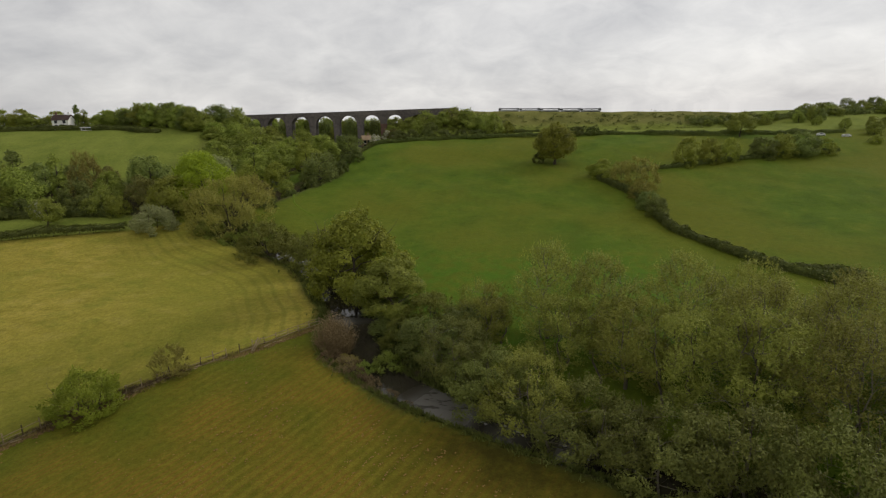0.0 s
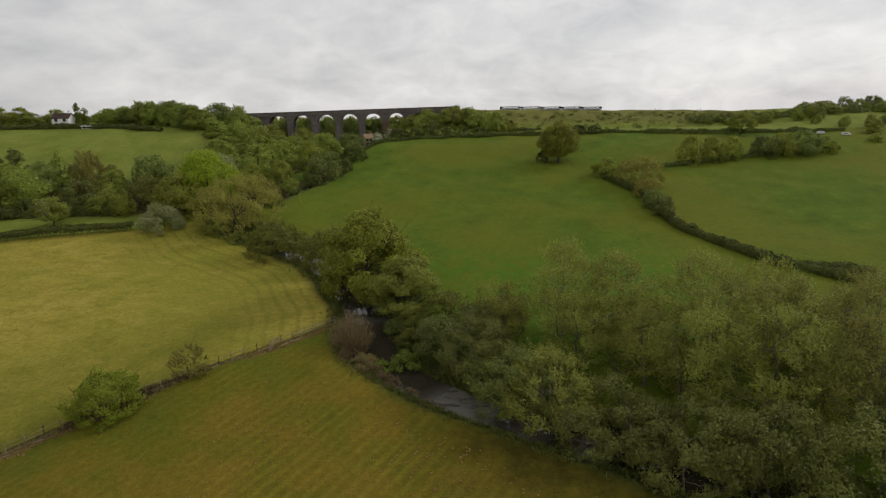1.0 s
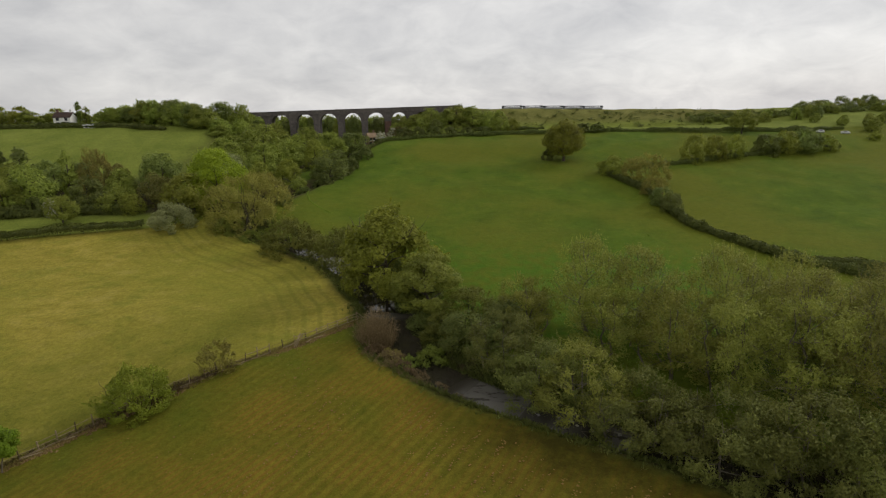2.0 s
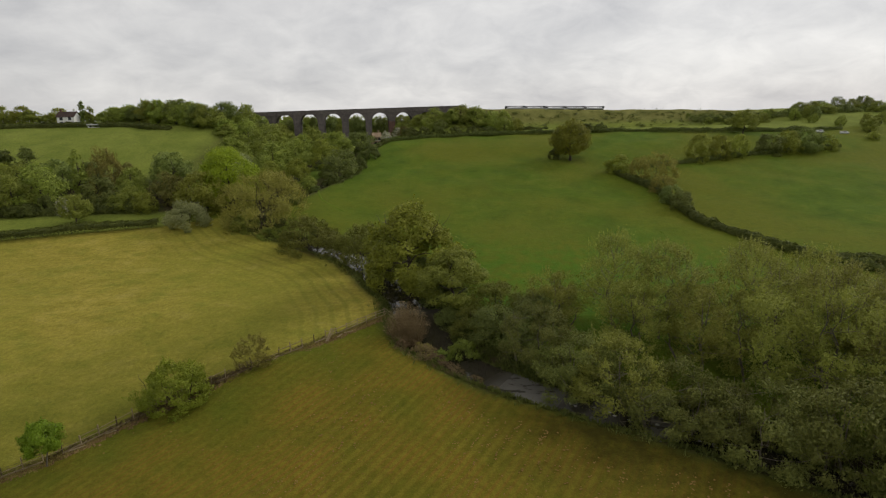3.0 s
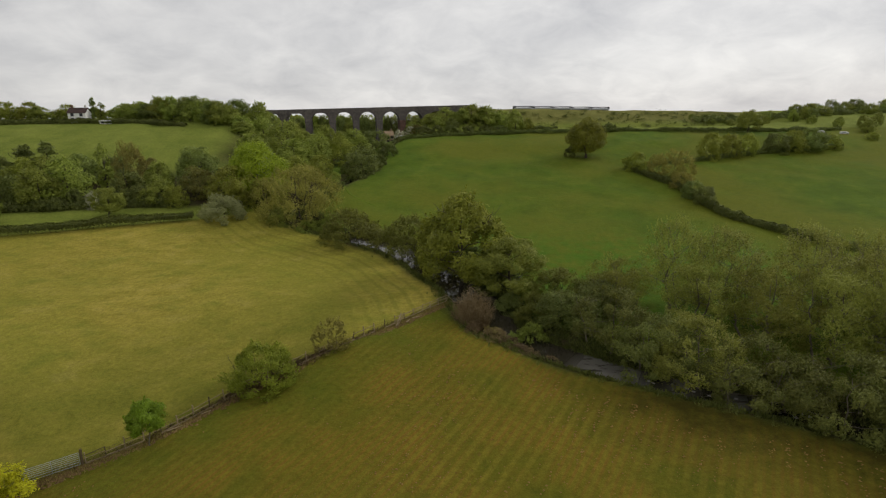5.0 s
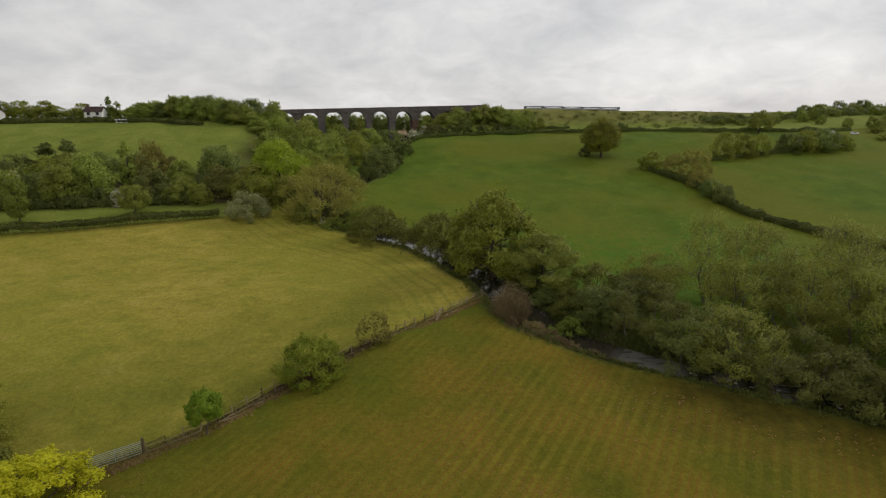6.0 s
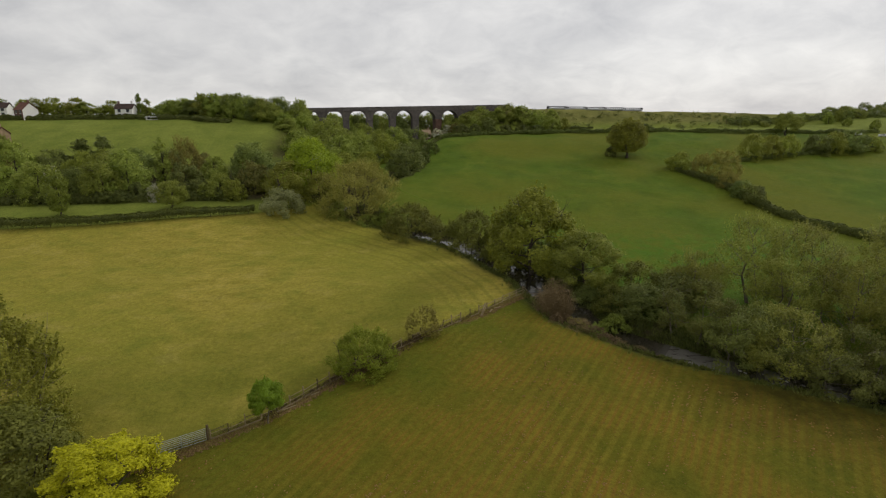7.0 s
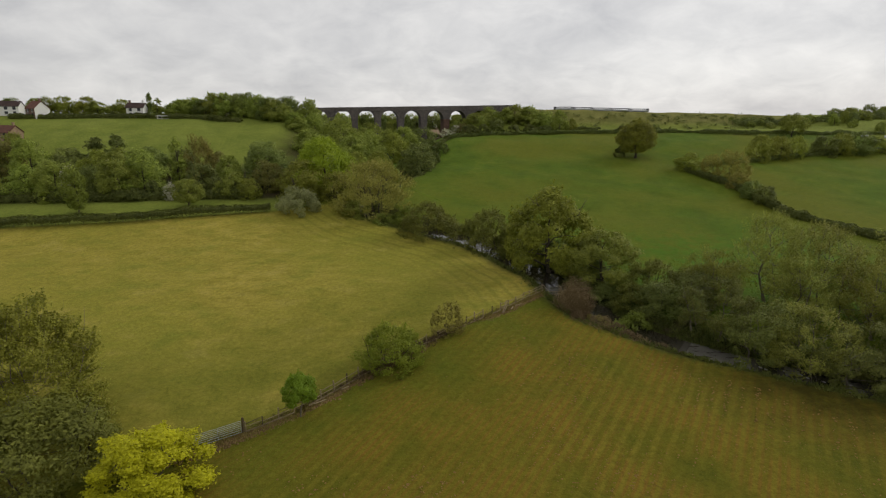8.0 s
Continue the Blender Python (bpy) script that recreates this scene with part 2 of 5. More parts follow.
LAWN_TURN = radians(34)
PASTURE, WATER = ground_material(), water_material()
BARK = speckled("bark", (0.045, 0.036, 0.024), (0.13, 0.11, 0.08), 3.0, bump=0.04)
PALE_BARK = speckled("pale_bark", (0.10, 0.085, 0.06), (0.26, 0.225, 0.165), 3.0, bump=0.04)
LEAF = {
    "oak": foliage("oak_leaves", (0.075, 0.086, 0.010), (0.400, 0.405, 0.048)),
    "green": foliage("green_leaves", (0.118, 0.158, 0.024), (0.450, 0.500, 0.084)),
    "lime": foliage("lime_leaves", (0.150, 0.205, 0.010), (0.470, 0.560, 0.034)),
    # willow is darker than alder: the front row's shade is put into its leaves
    "willow": foliage("willow_leaves", (0.070, 0.080, 0.016), (0.262, 0.278, 0.056), 0.22, 0.18),
    "alder": foliage("alder_leaves", (0.140, 0.150, 0.026), (0.430, 0.440, 0.080), 0.22, 0.36),
    "bronze": foliage("bronze_green_leaves", (0.138, 0.152, 0.018), (0.440, 0.460, 0.062)),
    "olive": foliage("olive_leaves", (0.140, 0.160, 0.020), (0.435, 0.470, 0.068)),
    "silver": foliage("silver_leaves", (0.178, 0.196, 0.076), (0.445, 0.465, 0.195)),
    "drab": foliage("drab_leaves", (0.092, 0.102, 0.017), (0.315, 0.330, 0.060)),
    "sallow": foliage("sallow_leaves", (0.165, 0.152, 0.030), (0.440, 0.400, 0.090)),
    "thorn": foliage("thorn_leaves", (0.110, 0.132, 0.012), (0.380, 0.410, 0.042)),
    "dark": foliage("dark_leaves", (0.078, 0.106, 0.025), (0.310, 0.352, 0.080)),
    "copper": foliage("copper_leaves", (0.092, 0.088, 0.020), (0.275, 0.245, 0.060)),
    "yellow": foliage("golden_leaves", (0.350, 0.355, 0.008), (0.780, 0.770, 0.030), 0.5, 0.42),
    "bright": foliage("bright_leaves", (0.105, 0.162, 0.009), (0.270, 0.380, 0.024)),
    "blossom": foliage("hawthorn_blossom", (0.26, 0.27, 0.12), (0.84, 0.80, 0.64)),
    "fresh": foliage("fresh_leaves", (0.115, 0.155, 0.021), (0.333, 0.380, 0.060)),
    "twig": foliage("bare_twigs", (0.130, 0.092, 0.040), (0.290, 0.210, 0.095), 0.5, 0.1),
    "stalk": foliage("dead_stalks", (0.060, 0.042, 0.018), (0.185, 0.125, 0.058), 0.6, 0.1),
    "hedge": foliage("hedge_leaves", (0.064, 0.085, 0.018), (0.222, 0.251, 0.054)),
}
WOOD = speckled("weathered_wood", (0.22, 0.165, 0.09), (0.44, 0.35, 0.215), 9.0, bump=0.01)
OLD_WOOD = speckled("dark_post_wood", (0.070, 0.052, 0.028), (0.175, 0.132, 0.075), 9.0, bump=0.01)
STEEL = speckled("galvanised_steel", (0.34, 0.37, 0.38), (0.52, 0.55, 0.56), 6.0, 0.45, 0.5, 0.6, 0.002)
BRICK = speckled("engineering_brick", (0.100, 0.088, 0.082), (0.205, 0.178, 0.160), 1.2, bump=0.03)
RED_BRICK = speckled("red_brick", (0.125, 0.074, 0.056), (0.225, 0.135, 0.100), 1.2, bump=0.03)
RENDER_WHITE = speckled("white_render", (0.84, 0.83, 0.80), (0.92, 0.91, 0.88), 1.0, bump=0.005)
STONE = speckled("tan_stone", (0.24, 0.17, 0.10), (0.42, 0.31, 0.20), 1.5, bump=0.03)
ROOF_DARK = speckled("dark_roof_tiles", (0.045, 0.030, 0.026), (0.11, 0.070, 0.058), 2.5, bump=0.03)
ROOF_RED = speckled("red_roof_tiles", (0.11, 0.050, 0.036), (0.22, 0.10, 0.070), 2.5, bump=0.03)
PANE = speckled("dark_window", (0.02, 0.022, 0.026), (0.05, 0.055, 0.06), 2.0, 0.12, 0.5, 0, 0.001)
TRAIN_GREY = speckled("train_silver", (0.36, 0.37, 0.38), (0.50, 0.51, 0.52), 0.8, 0.4, 0.5, 0.2, 0.002)
TRAIN_DARK = speckled("train_underframe", (0.02, 0.02, 0.022), (0.06, 0.06, 0.06), 2.0, 0.7)
CAR_WHITE = speckled("white_van_paint", (0.70, 0.70, 0.70), (0.80, 0.80, 0.80), 0.5, 0.3, 0.5, 0, 0.001)

# ---- small builders ----


def sm(a, b, x):
    t = np.clip((x - a) / (b - a), 0, 1)
    return t * t * (3 - 2 * t)


def curve(at, points):
    """A smooth line through (position, value) pairs, for an array of positions."""
    xs, zs = (np.array([p[i] for p in points], float) for i in (0, 1))
    d = np.diff(zs) / np.diff(xs)
    m = np.concatenate(([d[0]], np.where(d[:-1] * d[1:] > 0, (d[:-1] + d[1:]) / 2, 0), [d[-1]]))
    at = np.clip(np.asarray(at, float), xs[0], xs[-1])
    i = np.clip(np.searchsorted(xs, at) - 1, 0, len(xs) - 2)
    w = xs[i + 1] - xs[i]
    t = (at - xs[i]) / w
    return (2 * t**3 - 3 * t**2 + 1) * zs[i] + (t**3 - 2 * t**2 + t) * w * m[i] + (-2 * t**3 + 3 * t**2) * zs[i + 1] + (t**3 - t**2) * w * m[i + 1]


def mesh_of(name, verts, faces, mat, smooth=False):
    """A mesh from arrays: verts (n, 3), faces (k, 3 or 4)."""
    me = bpy.data.meshes.new(name)
    verts, faces = np.asarray(verts, np.float32), np.asarray(faces, np.int32)
    me.vertices.add(len(verts))
    me.vertices.foreach_set("co", verts.ravel())
    k = faces.shape[1]
    me.loops.add(faces.size)
    me.loops.foreach_set("vertex_index", faces.ravel())
    me.polygons.add(len(faces))
    me.polygons.foreach_set("loop_start", np.arange(0, faces.size, k, dtype=np.int32))
    me.polygons.foreach_set("use_smooth", np.full(len(faces), smooth))
    me.update(calc_edges=True)
    me.validate()
    me.materials.append(mat)
    return me


def under(ob, parent):
    ob.parent = parent
    return ob


def part(name, bm, mat, parent, label=""):
    """Links a bmesh as one mesh object under a thing or a part."""
    me = bpy.data.meshes.new(name)
    bm.to_mesh(me)
    bm.free()
    me.materials.append(mat)
    ob = under(new(name, me), parent)
    return tagged(ob, label) if label else ob


def box(bm, size, m=Matrix(), bevel=0.0):
    made = bmesh.ops.create_cube(bm, size=1.0, matrix=m @ Matrix.Diagonal((*size, 1)))["verts"]
    if bevel:
        edges = list({e for v in made for e in v.link_edges})
        bmesh.ops.bevel(bm, geom=edges, offset=bevel, segments=1, affect="EDGES")
    return bm


def thing(name, m, label, category, group="", kind=""):
    ob = new(name)
    ob.empty_display_size = 0.3
    ob.matrix_basis = m
    return tagged(ob, label, category, group, kind)


# ---- the lie of the land ----
RIGHT = [(-400, -16), (0, -7.0), (36, -3.7), (65, -0.4), (90, 1.6), (120, 4.9), (140, 8.2), (165, 12.7), (182, 16.8), (193, 18.4), (206, 20.2)]
LEFT = [(-400, -18), (0, -8.5), (45, -4.6), (70, -1.4), (93, 1.6), (113, 5.8), (135, 9), (150, 13), (165, 18.5), (190, 25), (212, 26), (240, 20), (300, 16), (900, 18)]
MIDDLE = [(-400, -17), (0, -7.5), (65, -0.6), (93, 1.6), (113, 5.4), (135, 8.2), (160, 10.6), (190, 12.5), (240, 14), (400, 17), (900, 19)]
RIVER = [(120, -6), (70, 14), (40, 28.3), (25, 38.6), (14.5, 45.5), (6, 49.9), (-1.5, 54.3), (-8, 59.3), (-12.6, 65.0), (-13.8, 72), (-15.3, 79), (-18.5, 85), (-22, 91.5), (-27.5, 99), (-38, 106.5), (-46, 111), (-52, 118), (-50, 128), (-43, 142), (-37, 158), (-39, 178), (-43, 215), (-45, 260)]
FENCE = [(-130, 4), (-58.3, 41.0), (-54.2, 43.2), (-49.5, 46.0), (-43.7, 51.3), (-35.2, 57.8), (-25.0, 65.8), (-17.2, 73.0)]
LEFT_HEDGE = [(-200, 100), (-120, 103.7), (-99, 106), (-83, 109), (-69, 112)]
RIGHT_HEDGE = [(72, 158), (79, 120), (85, 66), (92, 54), (104, 48.5), (112, 45.4), (120, 45.2), (136, 45), (150, 39.5)]


def crest(x):
    return 222 + 0.12 * (x + 12)


def river_side(x, y):
    """Distance to the river's middle line (positive on its north-east side) and how far along it lies, in points."""
    best, sign, along = np.full(np.shape(x), 1e9), np.ones(np.shape(x)), np.zeros(np.shape(x))
    for i, ((ax, ay), (bx, by)) in enumerate(zip(RIVER, RIVER[1:])):
        dx, dy = bx - ax, by - ay
        t = np.clip(((x - ax) * dx + (y - ay) * dy) / (dx * dx + dy * dy), 0, 1)
        d = np.hypot(x - ax - t * dx, y - ay - t * dy)
        side = np.where((x - ax) * dy - (y - ay) * dx > 0, 1.0, -1.0)
        near = d < best
        best, sign, along = np.where(near, d, best), np.where(near, side, sign), np.where(near, i + t, along)
    return best * sign, along


def half_width(along):
    return np.interp(along, [0, 6, 7.5, 9, 11, 12.5, 15, 17, 22], [1.6, 2.2, 2.7, 3.6, 3.6, 2.9, 2.4, 1.8, 1.5])


def rise(x, y):
    """The ground's height without the river's bed."""
    x, y = np.asarray(x, float), np.asarray(y, float)
    far = sm(58, 88, y)
    k = sm(-60 - 25 * far, -25 - 33 * far, x)
    east = 14 * sm(195, 212, y)
    r = sm(-48 + east, -22 + east * 0.7, x)
    top = crest(x)
    right = curve(y, RIGHT)
    slope = np.interp(y - top, [-18, -12, -1, 4, 12, 60, 700], [20.2, 22.6, 28.0, 28.0, 25.5, 22, 20])
    slope = slope - 0.02 * np.clip(x - 10, 0, 120) * sm(-18, -1, y - top)
    right = np.where(y > top - 18, slope, right)
    wide = sm(105, 150, x)
    hill = np.interp(y, [200, 225, 250, 700], [19.3, 23.4, 25.8, 24])
    right = np.where(y > 200, right * (1 - wide) + hill * wide, right)
    z = curve(y, LEFT) * (1 - k) + curve(y, MIDDLE) * k
    return z * (1 - r) + right * r - 0.024 * np.maximum(0, y - 262)


def height(x, y):
    d, along = river_side(np.asarray(x, float), np.asarray(y, float))
    w = half_width(along)
    return rise(x, y) - 2.4 * (1 - sm(w - 1.0, w + 1.6, np.abs(d)))


def at_ground(x, y):
    return float(height(x, y))


def build_ground():
    def steps(a, b, fine, lo, hi):
        mid = np.arange(a, b + 0.01, fine)
        grow = np.cumsum(fine * 1.22 ** np.arange(1, 44))
        return np.concatenate(((a - grow[grow < a - lo])[::-1], mid, b + grow[grow < hi - b]))
    xs = np.unique(np.concatenate((steps(-76, 60, 1.0, -76.1, 60.1), steps(-175, -78, 2.0, -4200, -78), steps(62, 150, 2.0, 62, 4200))))
    ys = np.unique(np.concatenate((np.arange(30, 126, 1.0), steps(127, 250, 1.6, 127, 4200), steps(-10, 29, 1.5, -2500, 29))))
    gx, gy = np.meshgrid(xs, ys)
    z = height(gx, gy)
    rough = np.array([noise.noise((px * 0.11, py * 0.11, 0.0)) for px, py in zip(gx.ravel(), gy.ravel())]).reshape(gx.shape)
    z = z + rough * 0.18 + rough * 0.25 * sm(100, 200, gy)
    nx, ny = len(xs), len(ys)
    i = (np.arange(ny - 1)[:, None] * nx + np.arange(nx - 1)[None, :]).ravel()
    me = mesh_of("ground", np.stack((gx, gy, z), -1).reshape(-1, 3), np.stack((i, i + 1, i + nx + 1, i + nx), 1), PASTURE, True)
    d, along = river_side(gx, gy)
    w = half_width(along)
    wig = rough * 0.7
    fy = np.interp(gx, [p[0] for p in FENCE], [p[1] for p in FENCE])
    hy = np.interp(gx, [p[0] for p in LEFT_HEDGE], [p[1] for p in LEFT_HEDGE]) + np.maximum(gx + 69, 0) * 0.5
    west = (d < 0) & (along < 16.5)
    lawn = np.where(west, 1 - sm(-0.6, 0.6, gy - fy + wig), 0.0) * sm(1.2, 2.6, np.abs(d) - w + wig)
    hay = np.where(west, sm(-0.4, 1.0, gy - fy + wig) * (1 - sm(-0.8, 0.8, gy - hy + wig)), 0.0) * sm(0.9, 2.2, np.abs(d) - w + wig)
    wood = (1 - sm(1.0, 3.4, np.abs(d) - w + wig * 1.5)) * (1 - 0.6 * lawn)
    wood = np.maximum(wood, sm(119, 122, gy - 0.06 * (gx + 90) + wig) * (1 - sm(143, 149, gy + wig * 4)) * (1 - sm(-68, -60, gx)))
    wood = np.maximum(wood, sm(-85, -70, gx) * (1 - sm(-50, -44, gx + wig * 3)) * sm(118, 126, gy) * (1 - sm(190, 230, gy)))
    wood = np.maximum(wood, 0.15 * (1 - sm(0.3, 1.1, np.abs(gy - fy - 0.3) + wig * 0.7)) * west * (gx < -19))
    upper = np.maximum(sm(198, 204, gy) * sm(-30, -10, gx), sm(146, 152, gy) * (1 - sm(-75, -66, gx)))
    upper = np.maximum(upper, sm(-0.5, 0.8, gy - hy) * (1 - sm(-66, -58, gx)))
    scrub = sm(-16, -9, gy - crest(gx)) * sm(-25, -8, gx) * (1 - sm(110, 150, gx))
    damp = np.where(d > 0, 1.0, 0.0) * sm(-18, -8, gx) * (1 - sm(34, 50, gx)) * (1 - sm(88, 112, gy)) * sm(60, 66, gy)
    for name, sets in (("zone", (hay, lawn, wood)), ("hill", (upper, scrub, damp))):
        a = me.color_attributes.new(name, "FLOAT_COLOR", "POINT")
        a.data.foreach_set("color", np.stack((*sets, np.ones_like(hay)), -1).astype(np.float32).ravel())
    a = me.attributes.new("lawn_edge", "FLOAT", "POINT")
    a.data.foreach_set("value", ((1 - sm(2.0, 15.0, fy - gy)) * (1 - sm(-14, -6, gx)) * 0.85).astype(np.float32).ravel())
    # painted tree shade: strongest at the water, gone 16 m up the lawn
    a = me.attributes.new("lawn_shade", "FLOAT", "POINT")
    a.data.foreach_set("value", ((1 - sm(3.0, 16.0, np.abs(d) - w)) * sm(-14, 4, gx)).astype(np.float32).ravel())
    a = me.attributes.new("hay_edge", "FLOAT", "POINT")
    a.data.foreach_set("value", ((1 - sm(2.0, 36.0, gy - fy)) * (1 - sm(-40, -22, gx))).astype(np.float32).ravel())
    a = me.attributes.new("bank_distance", "FLOAT", "POINT")
    a.data.foreach_set("value", np.clip(np.abs(d) - w, 0, 30).astype(np.float32).ravel())
    tagged(new("ground", me), "rolling green pasture, cut hay meadow and mown lawn", "ground", kind="structure")


def build_water():
    pts, n = [], 8
    for i in range(len(RIVER) - 1):
        p0, p1, p2, p3 = (np.array(RIVER[min(max(j, 0), len(RIVER) - 1)], float) for j in (i - 1, i, i + 1, i + 2))
        for k in range(n):
            t = k / n
            pts.append(0.5 * (2 * p1 + (p2 - p0) * t + (2 * p0 - 5 * p1 + 4 * p2 - p3) * t * t + (3 * p1 - p0 - 3 * p2 + p3) * t**3))
    pts = np.array(pts)
    go = np.gradient(pts, axis=0)
    side = np.stack((go[:, 1], -go[:, 0]), 1) / np.linalg.norm(go, axis=1)[:, None]
    along = np.arange(len(pts)) / n
    w = half_width(along) + 0.6
    z = rise(pts[:, 0], pts[:, 1])
    z = np.minimum.accumulate(z[::-1])[::-1] - 1.15
    z = np.convolve(np.pad(z, 8, mode="edge"), np.ones(17) / 17, mode="valid")
    across = np.linspace(-1, 1, 7)
    v = np.concatenate([np.concatenate((pts + side * (w * a)[:, None], z[:, None]), 1) for a in across])
    m = len(pts)
    i = (np.arange(6)[:, None] * m + np.arange(m - 1)[None, :]).ravel()
    me = mesh_of("river", v, np.stack((i, i + 1, i + m + 1, i + m), 1), WATER, True)
    # the patches at 5.95 and 12.7 stand for mirrored sky, painted pale
    shallow = np.zeros(len(pts))
    for at_, long_, much in ((5.95, 0.46, 1.0), (5.05, 0.2, 0.6), (4.4, 0.2, 0.6), (9.4, 0.15, 0.4), (12.7, 0.22, 0.7)):
        shallow = np.maximum(shallow, much * np.exp(-(((along - at_) / long_) ** 2) ** 2))
    a = me.attributes.new("riffle", "FLOAT", "POINT")
    a.data.foreach_set("value", np.tile(shallow, len(across)).astype(np.float32))
    tagged(new("water", me), "dark still river between tree-lined banks", "river", kind="structure")


build_ground()
build_water()

# ---- trees and bushes ----


def tube(path, radii, sides=6):
    """Verts and quads of a tapered limb along a path."""
    path, v, q = np.asarray(path, float), [], []
    go = np.gradient(path, axis=0)
    go /= np.linalg.norm(go, axis=1)[:, None] + 1e-9
    a = np.cross(go, (0.31, 0.95, 0.05))
    a /= np.linalg.norm(a, axis=1)[:, None] + 1e-9
    b = np.cross(go, a)
    turn = np.arange(sides) * 2 * np.pi / sides
    ring = path[:, None] + np.asarray(radii)[:, None, None] * (np.cos(turn)[None, :, None] * a[:, None] + np.sin(turn)[None, :, None] * b[:, None])
    for i in range(len(path) - 1):
        for j in range(sides):
            q.append((i * sides + j, i * sides + (j + 1) % sides, (i + 1) * sides + (j + 1) % sides, (i + 1) * sides + j))
    return ring.reshape(-1, 3), q


def joined(pieces):
    v, q, n = [], [], 0
    for pv, pq in pieces:
        v.append(pv)
        q.append(np.asarray(pq) + n)
        n += len(pv)
    return np.concatenate(v), np.concatenate(q)


def bend(rng, a, b, n=5, sag=0.08):
    a, b = np.asarray(a, float), np.asarray(b, float)
    t = np.linspace(0, 1, n)[:, None]
    off = rng.normal(0, sag * np.linalg.norm(b - a), 3)
    return a + (b - a) * t + off * np.sin(t * np.pi) + rng.normal(0, 0.02 * np.linalg.norm(b - a), (n, 3)) * (t > 0) * (t < 1)


def leaves(rng, at, out, size, slim=0.6):
    """Small three-cornered leaf sprays at the points, facing roughly along out."""
    n = len(at)
    out = out + rng.normal(0, 0.34, (n, 3))
    out /= np.linalg.norm(out, axis=1)[:, None] + 1e-9
    u = np.cross(out, rng.normal(0, 1, (n, 3)))
    u /= np.linalg.norm(u, axis=1)[:, None] + 1e-9
    w = np.cross(out, u)
    s = (size * rng.uniform(0.55, 1.35, n))[:, None]
    corners = np.stack((at - u * s, at + u * s * 0.8 + w * s * slim, at + u * s * 0.8 - w * s * slim + out * s * 0.3), 1)
    return corners.reshape(-1, 3), np.arange(3 * n).reshape(n, 3)


def tree_meshes(seed, leaf, tall=10.0, wide=8.0, clear=0.18, lobes=26, sprays=3200, size=0.3, shape="round", bark=None, open_=0.0, limbs=9, lobe=0.22, slim=0.6, trunk=0.028, stems=1, feather=0.3, branch=0.42):
    """Stem meshes with their limbs, fine twigs and crown mesh of one plant, base at the origin."""
    sprays, size = int(sprays * 1.65), size * 0.80
    rng = np.random.default_rng(seed)
    stem_sets, twigs, centres = [], [], []
    half, low = wide / 2, tall * clear
    for s in range(stems):
        wood = []
        stem_sets.append(wood)
        foot = np.array((0.0, 0.0, -0.3)) if stems == 1 else np.array((*rng.normal(0, half * 0.22, 2), -0.3))
        head = np.array((*(foot[:2] * 1.8 + rng.normal(0, 0.04 * wide, 2)), tall * 0.86))
        spine = bend(rng, foot, head, 8, 0.03)
        r0 = tall * trunk / math.sqrt(stems)
        radii = r0 * (1 - np.linspace(0, 1, 8) ** 0.8 * 0.88)
        radii[0] *= 1.35
        wood.append(tube(spine, radii, 7))
        for i in range(max(3, limbs // stems)):
            f = clear * 0.9 + (0.88 - clear) * (i + rng.uniform(0.1, 0.9)) / max(3, limbs // stems)
            a = np.array([np.interp(f * 7, np.arange(8), spine[:, c]) for c in range(3)])
            turn = i * 2.4 + rng.uniform(-0.5, 0.5) + s
            reach = half * rng.uniform(0.6, 0.95) * (1.05 - 0.75 * max(0, f - 0.45))
            b = a + np.array((math.cos(turn) * reach, math.sin(turn) * reach, tall * rng.uniform(0.10, 0.24)))
            limb = bend(rng, a, b, 6, 0.07)
            wood.append(tube(limb, r0 * branch * (1 - f * 0.55) * (1 - np.linspace(0, 1, 6) * 0.85), 5))
            for _ in range(3):
                g = limb[rng.integers(2, 6)]
                tip = g + rng.normal(0, 1, 3) * np.array((half * 0.25, half * 0.25, tall * 0.06)) + (0, 0, tall * 0.07)
                wood.append(tube(bend(rng, g, tip, 3), r0 * 0.14 * (1 - np.linspace(0, 1, 3) * 0.8), 3))
                centres.append(tip)
            centres.append(limb[-1])
    # clumps of leaves: some at the limb ends, most spread over the crown's outline
    tips = np.array(centres)[rng.permutation(len(centres))[:max(4, lobes // 3)]]
    n = lobes - len(tips) if lobes > len(tips) else 1
    z = (np.arange(n) + rng.uniform(0, 1, n)) / n
    turn = np.arange(n) * 2.39996 + rng.uniform(-0.6, 0.6, n)
    if shape == "cone":
        ring = 1.02 - z
    elif shape == "column":
        ring = np.sqrt(np.maximum(0, 1 - (2 * z - 1) ** 4))
    elif shape == "bush":
        ring = np.sqrt(np.maximum(0, 1 - (np.maximum(z - 0.25, 0) / 0.75) ** 2)) * (0.82 + 0.18 * np.minimum(1, z / 0.25))
    elif shape == "spire":
        ring = np.interp(z, [0, 0.25, 0.5, 0.75, 1.0], [1.0, 1.0, 0.8, 0.5, 0.22])
    elif shape == "tall":
        ring = np.interp(z, [0, 0.15, 0.4, 0.7, 0.9, 1.0], [0.55, 0.85, 1.0, 0.8, 0.5, 0.15])
    else:
        ring = np.interp(z, [0, 0.12, 0.35, 0.6, 0.85, 1.0], [0.55, 0.86, 1.0, 0.92, 0.6, 0.2])
    ring = ring * half * rng.uniform(0.55, 1.0, n) ** 0.6 * rng.uniform(0.85, 1.08, n)
    spread_ = np.stack((np.cos(turn) * ring, np.sin(turn) * ring, low + (tall - low) * (0.03 + 0.95 * z) + rng.normal(0, 0.03 * tall, n)), 1)
